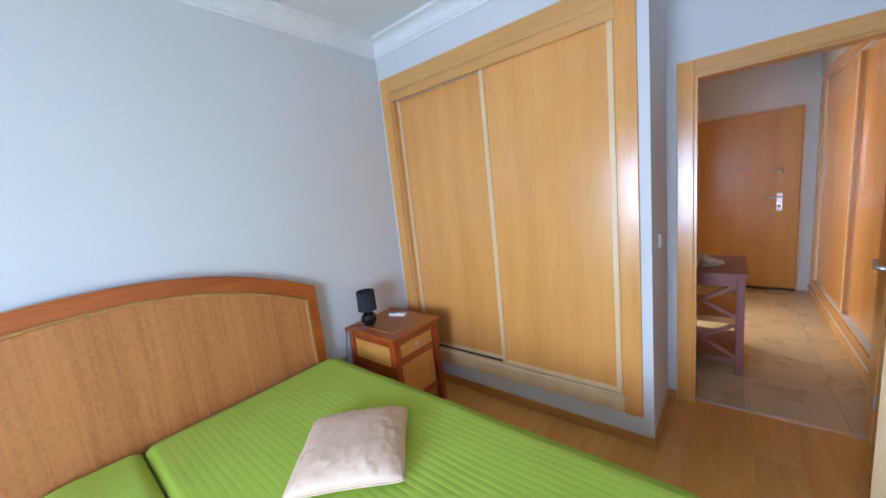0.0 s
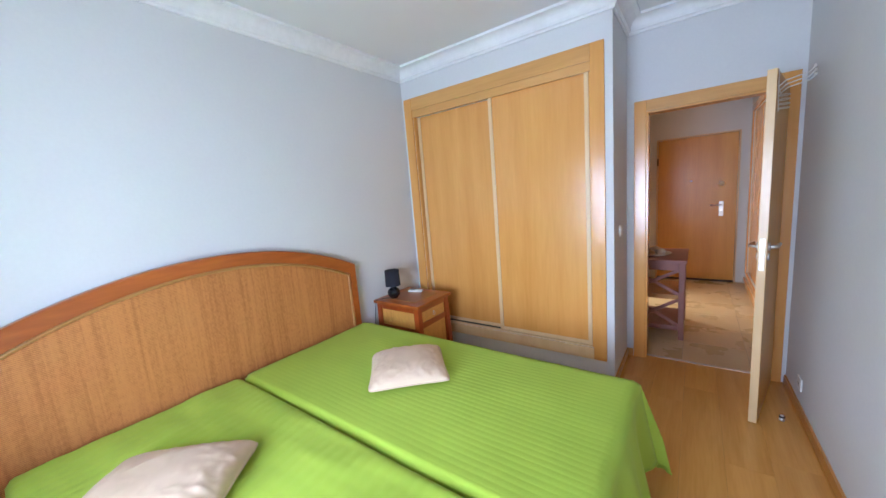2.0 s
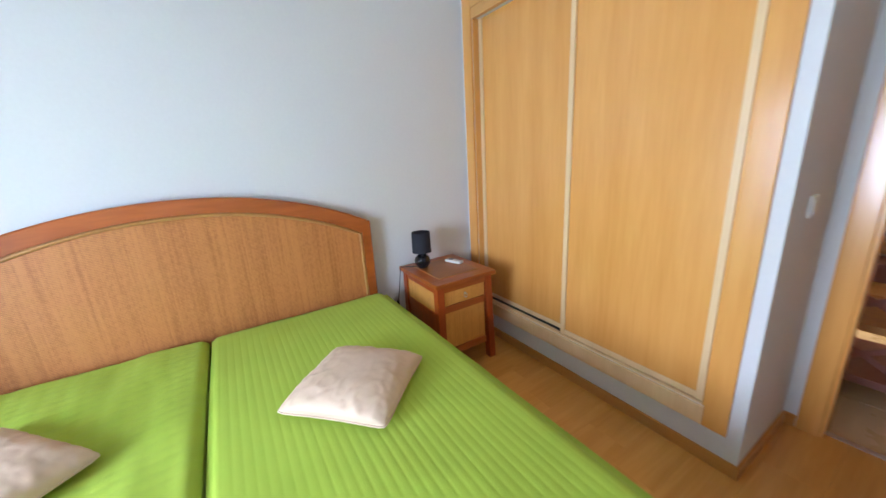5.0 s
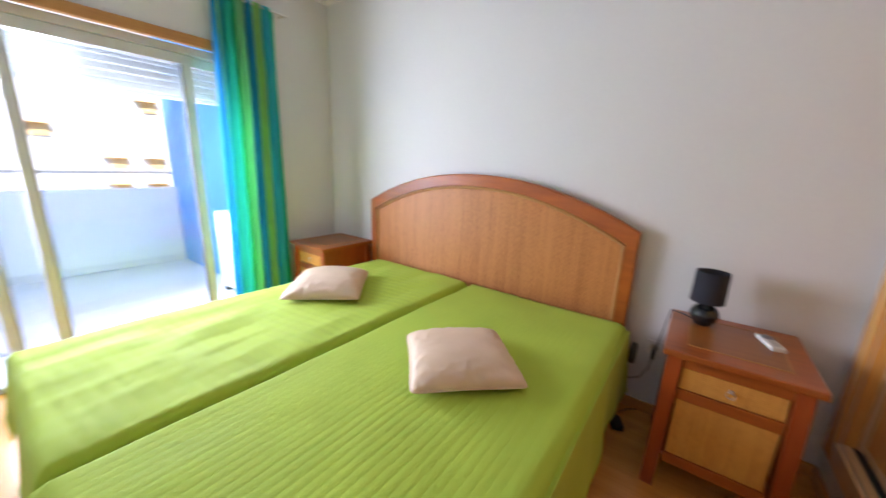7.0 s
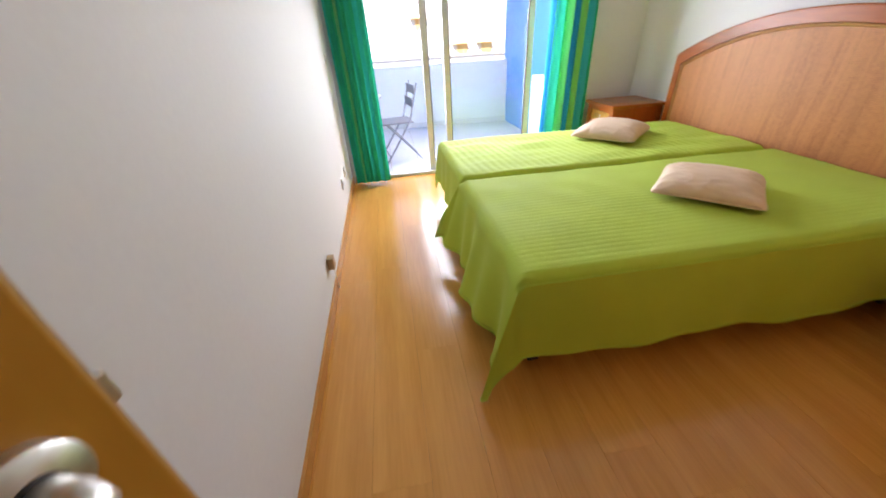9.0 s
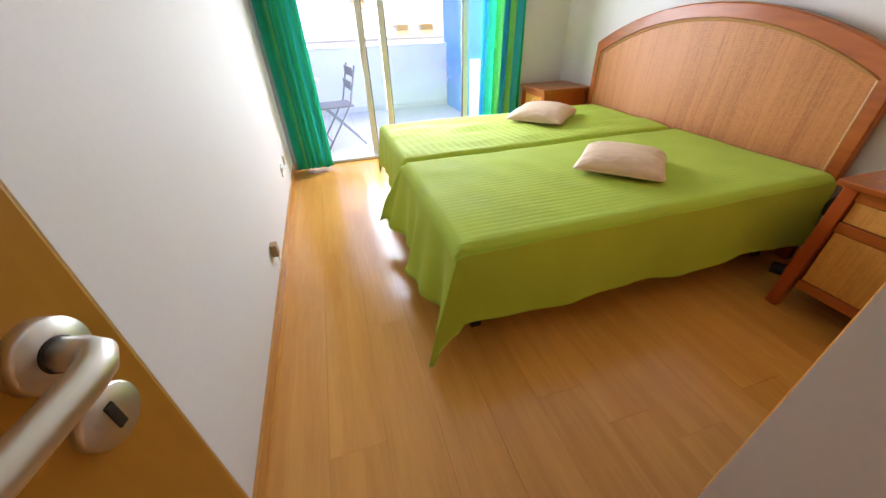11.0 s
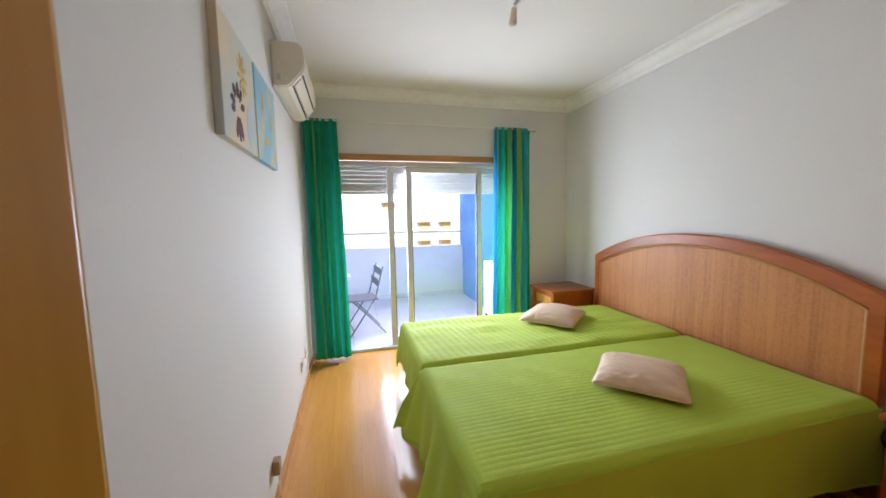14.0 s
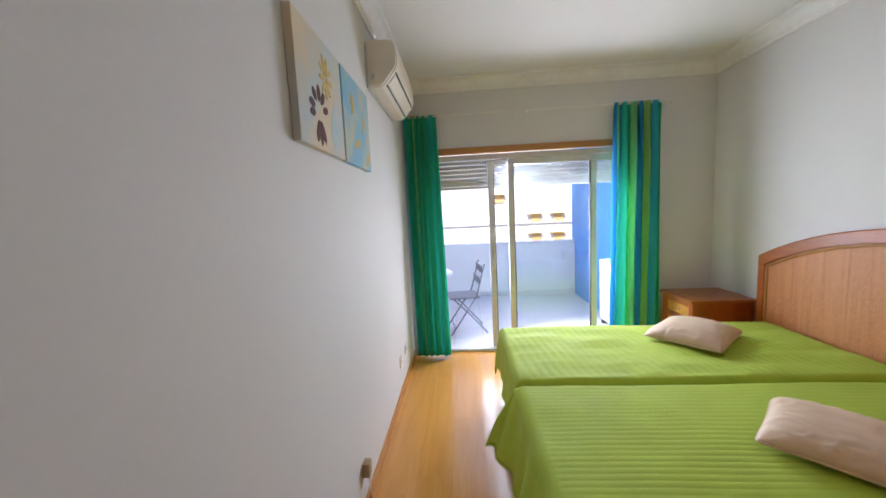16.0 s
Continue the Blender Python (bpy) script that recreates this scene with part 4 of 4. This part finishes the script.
for y0, y1, x in ((CY0 + 0.002, 4.24, HX1 + 0.045), (4.2, CY1 - 0.002, HX1 + 0.015)):
    d = bx("sliding_door", M_BEECH, hc, x, x + 0.02, y0, y1, CZ0 + 0.006, CZ1 - 0.004)
    for a in (y0, y1 - 0.03):
        part("stile", box(bmesh.new(), x - 0.008, x + 0.022, a, a + 0.03, CZ0 + 0.006, CZ1 - 0.004, 0.003), M_PALE, d)
ent = thing("door_2", pose(-0.075, HY, 0), "closed beech veneer entrance door with peephole", "door", kind="structure")
EW = 0.90
bx("leaf", M_DOORV, ent, 0, EW, -0.03, -0.002, 0.03, 2.03, 0.003)
bx("bottom_gap", M_SEAL, ent, 0, EW, -0.026, -0.002, 0.002, 0.029)
for x0, x1 in ((-0.02, -0.004), (EW + 0.004, EW + 0.02)):
    bx("frame", M_PALE, ent, x0, x1, -0.02, -0.001, 0.002, 2.05, 0.002)
bx("frame", M_PALE, ent, -0.0035, EW + 0.0035, -0.02, -0.001, 2.034, 2.05, 0.002)
bx("lock_plate", M_STEEL, ent, 0.715, 0.765, -0.037, -0.03, 0.93, 1.13, 0.003)
part("lever", tube(bmesh.new(), [(0.74, -0.035, 1.085), (0.74, -0.075, 1.085), (0.725, -0.08, 1.085), (0.62, -0.08, 1.085)], 0.009, 10), M_STEEL, ent, "steel lever handle", True)
part("lock_cylinder", lathe(bmesh.new(), [(0.0001, 0.012), (0.012, 0.011), (0.014, 0.0)], 16, pose(0.74, -0.037, 0.98, 90)), M_STEEL, ent, smooth=True)
part("peephole", lathe(bmesh.new(), [(0.0001, 0.006), (0.011, 0.006), (0.014, 0.0)], 16, pose(0.40, -0.03, 1.43, 90)), M_STEEL, ent, smooth=True)
part("thumb_turn", lathe(bmesh.new(), [(0.0001, 0.012), (0.03, 0.010), (0.034, 0.0)], 20, pose(0.735, -0.03, 1.37, 90)), M_STEEL, ent, smooth=True)
for z in (0.3, 1.74):
    bx("hinge", M_SEAL, ent, -0.012, 0.006, -0.045, -0.031, z - 0.05, z + 0.05, 0.003)
for x0, x1, y0, y1 in ((HX0, HX0 + 0.012, 2.79, 3.95), (HX0, HX0 + 0.012, 4.75, HY - 0.002), (HX1 - 0.012, HX1, 2.79, HY - 0.002)):
    struct(bx("baseboard", M_BEECH, None, x0, x1, y0, y1, 0.001, 0.08, 0.003), "narrow beech skirting board in the hall", "skirting board")
mir = thing("hall_picture", pose(HX0, 5.12, 1.6), "framed picture in a narrow wooden frame", "picture")
for y0, y1, z0, z1 in ((-0.3, -0.26, -0.42, 0.42), (0.26, 0.3, -0.42, 0.42), (-0.259, 0.259, 0.38, 0.42), (-0.259, 0.259, -0.42, -0.38)):
    bx("frame", M_LINTEL, mir, 0.001, 0.028, y0, y1, z0, z1, 0.003)
bx("picture", M_CREAM, mir, 0.002, 0.012, -0.259, 0.259, -0.379, 0.379)

# console table with crossed ends
tb = thing("console_table", pose(HX0 + 0.02, 3.15, 0), "dusky red-brown console table with crossed end braces", "table")
TW, TD, TH = 0.50, 0.62, 0.76
bx("top", M_PINKWOOD, tb, -0.005, TW + 0.015, -0.015, TD + 0.015, TH - 0.028, TH, 0.005)
bx("apron", M_PINKWOOD, tb, 0.046, TW - 0.046, 0.006, 0.03, TH - 0.10, TH - 0.029, 0.003)
for x in (0, TW - 0.045):
    for y in (0, TD - 0.045):
        bx("leg", M_PINKWOOD, tb, x, x + 0.045, y, y + 0.045, 0, TH - 0.0285, 0.004)
for z in (0.10, 0.40):
    wood = M_PINKWOOD if z < 0.2 else M_LINTEL
    bx("shelf", wood, tb, 0.003, TW - 0.003, 0.047, TD - 0.047, z, z + 0.022, 0.003)
    bx("end_rail", wood, tb, 0.046, TW - 0.046, 0.006, 0.036, z - 0.012, z + 0.03, 0.003)
for z0, z1 in ((0.135, 0.385), (0.435, 0.665)):
    for a, b in ((z0, z1), (z1, z0)):
        L = math.hypot(TW - 0.09, z1 - z0)
        ang = math.degrees(math.atan2(b - a, TW - 0.09))
        part("cross_brace", box(bmesh.new(), -L / 2, L / 2, -0.008 if a < b else -0.004, 0.008 if a < b else 0.012, -0.014, 0.014, 0.003, pose(TW / 2, 0.016, (z0 + z1) / 2, 0, -ang)), M_PINKWOOD, tb)
tray = thing("shell_tray", pose(HX0 + 0.26, 3.42, TH), "shallow dish on the console table", "tray")
part("dish", lathe(bmesh.new(), [(0.0001, 0.004), (0.10, 0.004), (0.145, 0.018), (0.15, 0.018), (0.105, 0.0), (0.0001, 0.0)], 28), M_CREAM, tray, smooth=True)
for k, (x, y, r, c) in enumerate(((-0.06, -0.03, 0.042, M_TAN), (0.055, -0.045, 0.045, M_SHELL), (0.0, 0.05, 0.05, M_SHELL), (-0.015, -0.085, 0.03, M_TAN))):
    bm = bmesh.new()
    bmesh.ops.create_icosphere(bm, subdivisions=3, radius=r)
    for v in bm.verts:
        g = 1 + 0.09 * math.sin(9 * math.atan2(v.co.y, v.co.x)) * (1 - abs(v.co.z) / r)
        v.co = Vector((v.co.x * g, v.co.y * g * 0.85, v.co.z * 0.72))
    o = part("sea_shell", bm, c, None, smooth=True)
    o.location = (HX0 + 0.26 + x, 3.42 + y, TH + 0.004 + r * 0.72)
    tagged(o, "ridged sea shell lying in the dish", "shell", "shells in the dish")

# ---- balcony and the houses beyond ----
BX0, BX1, BY = -1.39, 2.4, -3.82
struct(bx("balcony_parapet", M_RENDER, None, BX0 - 0.2, BX1 + 0.2, BY - 0.14, BY, -0.2, 0.88, 0.006), "white rendered balcony parapet", "parapet")
struct(bx("balcony_coping", M_RENDER, None, BX0 - 0.0, BX1, BY - 0.16, BY + 0.015, 0.881, 0.91, 0.005), "white coping on the parapet", "coping")
struct(bx("balcony_skirting", M_BTILE, None, BX0 + 0.001, BX1, BY + 0.001, BY + 0.012, 0.001, 0.08), "tiled skirting along the parapet", "skirting")
struct(bx("balcony_wall_blue", M_BLUE, None, BX0 - 0.2, BX0, BY - 0.138, YW - 0.251, -0.2, 2.9), "bright blue painted side wall of the balcony", "wall")
struct(bx("balcony_wall_east", M_RENDER, None, BX1, BX1 + 0.2, BY, YW - 0.251, -0.2, 2.9), "white side wall of the balcony", "wall")
struct(bx("facade_outer", M_RENDER, None, XR + 0.151, BX1 + 0.2, YW - 0.25, YW - 0.1, -0.2, 2.9), "white outer wall beside the balcony door", "wall")
un = thing("outdoor_unit", pose(-1.375, -2.14, 0), "white air conditioner unit standing on the balcony", "air conditioner")
bx("casing", M_PLASTIC, un, 0.0, 0.15, -0.17, 0.40, 0.06, 0.80, 0.012)
bx("grille", M_SHUT, un, 0.15, 0.156, -0.12, 0.30, 0.14, 0.70, 0.003)
for y in (-0.14, 0.30):
    bx("foot", M_SEAL, un, 0.01, 0.14, y, y + 0.06, 0.0, 0.06, 0.003)


def folding_chair(m, label):
    """Local: the seat looks along +x; origin on the floor under the seat."""
    r = thing("folding_chair", m, label, "chair", "folding chairs on the balcony")
    for y in (-0.20, 0.20):
        part("back_leg", tube(bmesh.new(), [(0.22, y, 0.008), (0.0, y, 0.32), (-0.10, y, 0.47), (-0.20, y, 0.84)], 0.010, 8), M_FOLD, r)
        part("front_leg", tube(bmesh.new(), [(-0.22, y * 0.9, 0.008), (0.0, y * 0.9, 0.26), (0.17, y * 0.9, 0.44)], 0.010, 8), M_FOLD, r)
    bx("seat", M_FOLD, r, -0.14, 0.22, -0.19, 0.19, 0.435, 0.452, 0.006)
    for k in range(2):
        z = 0.60 + 0.13 * k
        x = -0.10 - (z - 0.47) * 0.27
        bx("back_slat", M_FOLD, r, x - 0.006, x + 0.006, -0.195, 0.195, z, z + 0.09, 0.004)
    part("stretcher", rod(bmesh.new(), (0.17, -0.2, 0.08), (0.17, 0.2, 0.08), 0.007), M_FOLD, r)
    part("stretcher", rod(bmesh.new(), (-0.17, -0.18, 0.07), (-0.17, 0.18, 0.07), 0.007), M_FOLD, r)
    return r


folding_chair(pose(0.44, -2.12, 0, 0, 0, 8), "grey folding metal chair on the balcony tiles")
folding_chair(pose(1.62, -2.25, 0, 0, 0, 185), "grey folding metal chair across the balcony table")
bt = thing("balcony_table", pose(0.98, -2.2, 0), "small white folding table on the balcony", "table")
part("top", lathe(bmesh.new(), [(0.0001, 0.69), (0.37, 0.69), (0.38, 0.70), (0.38, 0.715), (0.37, 0.72), (0.0001, 0.72)], 36), M_PLASTIC, bt)
for sx in (-1, 1):
    for y in (-0.2, 0.2):
        part("leg", rod(bmesh.new(), (sx * 0.25, y, 0.0), (-sx * 0.2, y, 0.69), 0.011), M_FOLD, bt)

# opposite apartment building and the street
struct(bx("ground", M_ASPH, None, -400, 400, -400, 300, -9.2, -9.0), "grey asphalt street far below", "ground")
struct(bx("storeys_below", M_RENDER, None, -6, 6, -3.96, HY + 0.4, -9.0, -0.21), "white storeys under the balcony", "building")
opp = thing("apartment_building", pose(-4, -47, -9), "white apartment building with ochre window surrounds", "building")
bx("wall", M_RENDER, opp, -40, 40, -10, 0, 0, 22)
bx("roof", M_RENDER, opp, -40.3, 40.3, -10.3, 0.3, 22, 22.4)
# panes are coloured as lit: the ochre light is in their base colour
M_PANE = mat("ochre_lit_pane", (0.78, 0.55, 0.24), None, 0.3, bump=0.0)
for z in (0.9, 3.75, 6.6, 9.45):
    bx("ledge", M_CORN, opp, -39.9, 39.9, 0.001, 0.25, z - 0.95, z - 0.8)
for x, z in [(a, c) for a in (-5.3, -8.4, -19.0, -22.1, 16.0, 19.1) for c in (0.85, 3.7, 6.5, 9.15)] + [(-0.3, 12.0), (-8.4, 14.9)]:
    w = part("window", box(bmesh.new(), x - 0.75, x + 0.6, 0.002, 0.14, z - 0.45, z + 0.6, 0.01), M_OCHRE, opp)
    part("pane", box(bmesh.new(), x - 0.5, x + 0.25, 0.1405, 0.155, z - 0.38, z + 0.2), M_PANE, w)
    part("awning", box(bmesh.new(), x - 0.8, x + 1.2, 0.004, 0.6, z + 0.61, z + 0.72), M_OCHRE, w)
# tiles of the balcony and the hall, one by one
btf = struct(bx("balcony_floor", M_GROUT, None, BX0, BX1, BY - 0.1, YW - 0.16, -0.2, -0.003), "pale tiled balcony floor", "floor")
hfl = struct(bx("floor_hall", M_GROUT, None, XL, 1.5, YD + 0.0605, HY + 0.1, -0.05, -0.003), "cream tiled hall floor", "floor")
cache = {}


def tile(parent, material, x0, x1, y0, y1):
    key = (material.name, round(x1 - x0, 3), round(y1 - y0, 3))
    g = 0.0022
    if key not in cache:
        w, h = (x1 - x0) / 2 - g, (y1 - y0) / 2 - g
        p = part("tile", box(bmesh.new(), -w, w, -h, h, -0.004, 0, 0.001), material, parent)
        cache[key] = p.data
    else:
        p = new("tile", cache[key])
        p.parent = parent
    p.location = ((x0 + x1) / 2, (y0 + y1) / 2, 0)


def tiled(parent, material, x0, x1, y0, y1, s, ox=0.0, oy=0.0):
    x = x0 - ox
    while x < x1 - 0.01:
        y = y0 - oy
        while y < y1 - 0.01:
            a, b, c, d = max(x, x0), min(x + s, x1), max(y, y0), min(y + s, y1)
            if b - a > 0.01 and d - c > 0.01:
                tile(parent, material, a, b, c, d)
            y += s
        x += s


tiled(btf, M_BTILE, BX0, BX1, BY, YW - 0.16, 0.33)
tiled(hfl, M_TILE, HX0, HX1, YD + 0.061, HY, 0.44, 0.36, 0.02)

# ---- floor boards ----
flo = bx("floor", M_GAP, None, XL - 0.1, XR + 0.1, YW - 0.25, YD + 0.06, -0.05, -0.004)
struct(flo, "warm honey-brown laminate floor with long planks", "floor")
rf = random.Random(11)
PW, LY0, LY1 = 0.193, YW - 0.08, YD + 0.05


def plank(x0, x1, y0, y1):
    bm = bmesh.new()
    g = 0.0003
    box(bm, -(x1 - x0) / 2 + g, (x1 - x0) / 2 - g, -(y1 - y0) / 2 + g, (y1 - y0) / 2 - g, -0.004, 0)
    p = part("plank", bm, M_FLOOR, flo)
    p.location = ((x0 + x1) / 2, (y0 + y1) / 2, 0)


x = XL - 0.05
while x < XR:
    y = LY0 - rf.uniform(0, 1.0)
    while y < LY1:
        a, b = max(y, LY0), min(y + 1.28, LY1)
        if b - a > 0.02:
            plank(x, min(x + PW, XR + 0.05), a, b)
        y += 1.28
    x += PW
struct(bx("threshold", M_STEEL, None, DX0 + 0.016, DX1 - 0.016, YD + 0.045, YD + 0.075, 0.0005, 0.005, 0.001), "thin metal threshold strip in the doorway", "threshold")
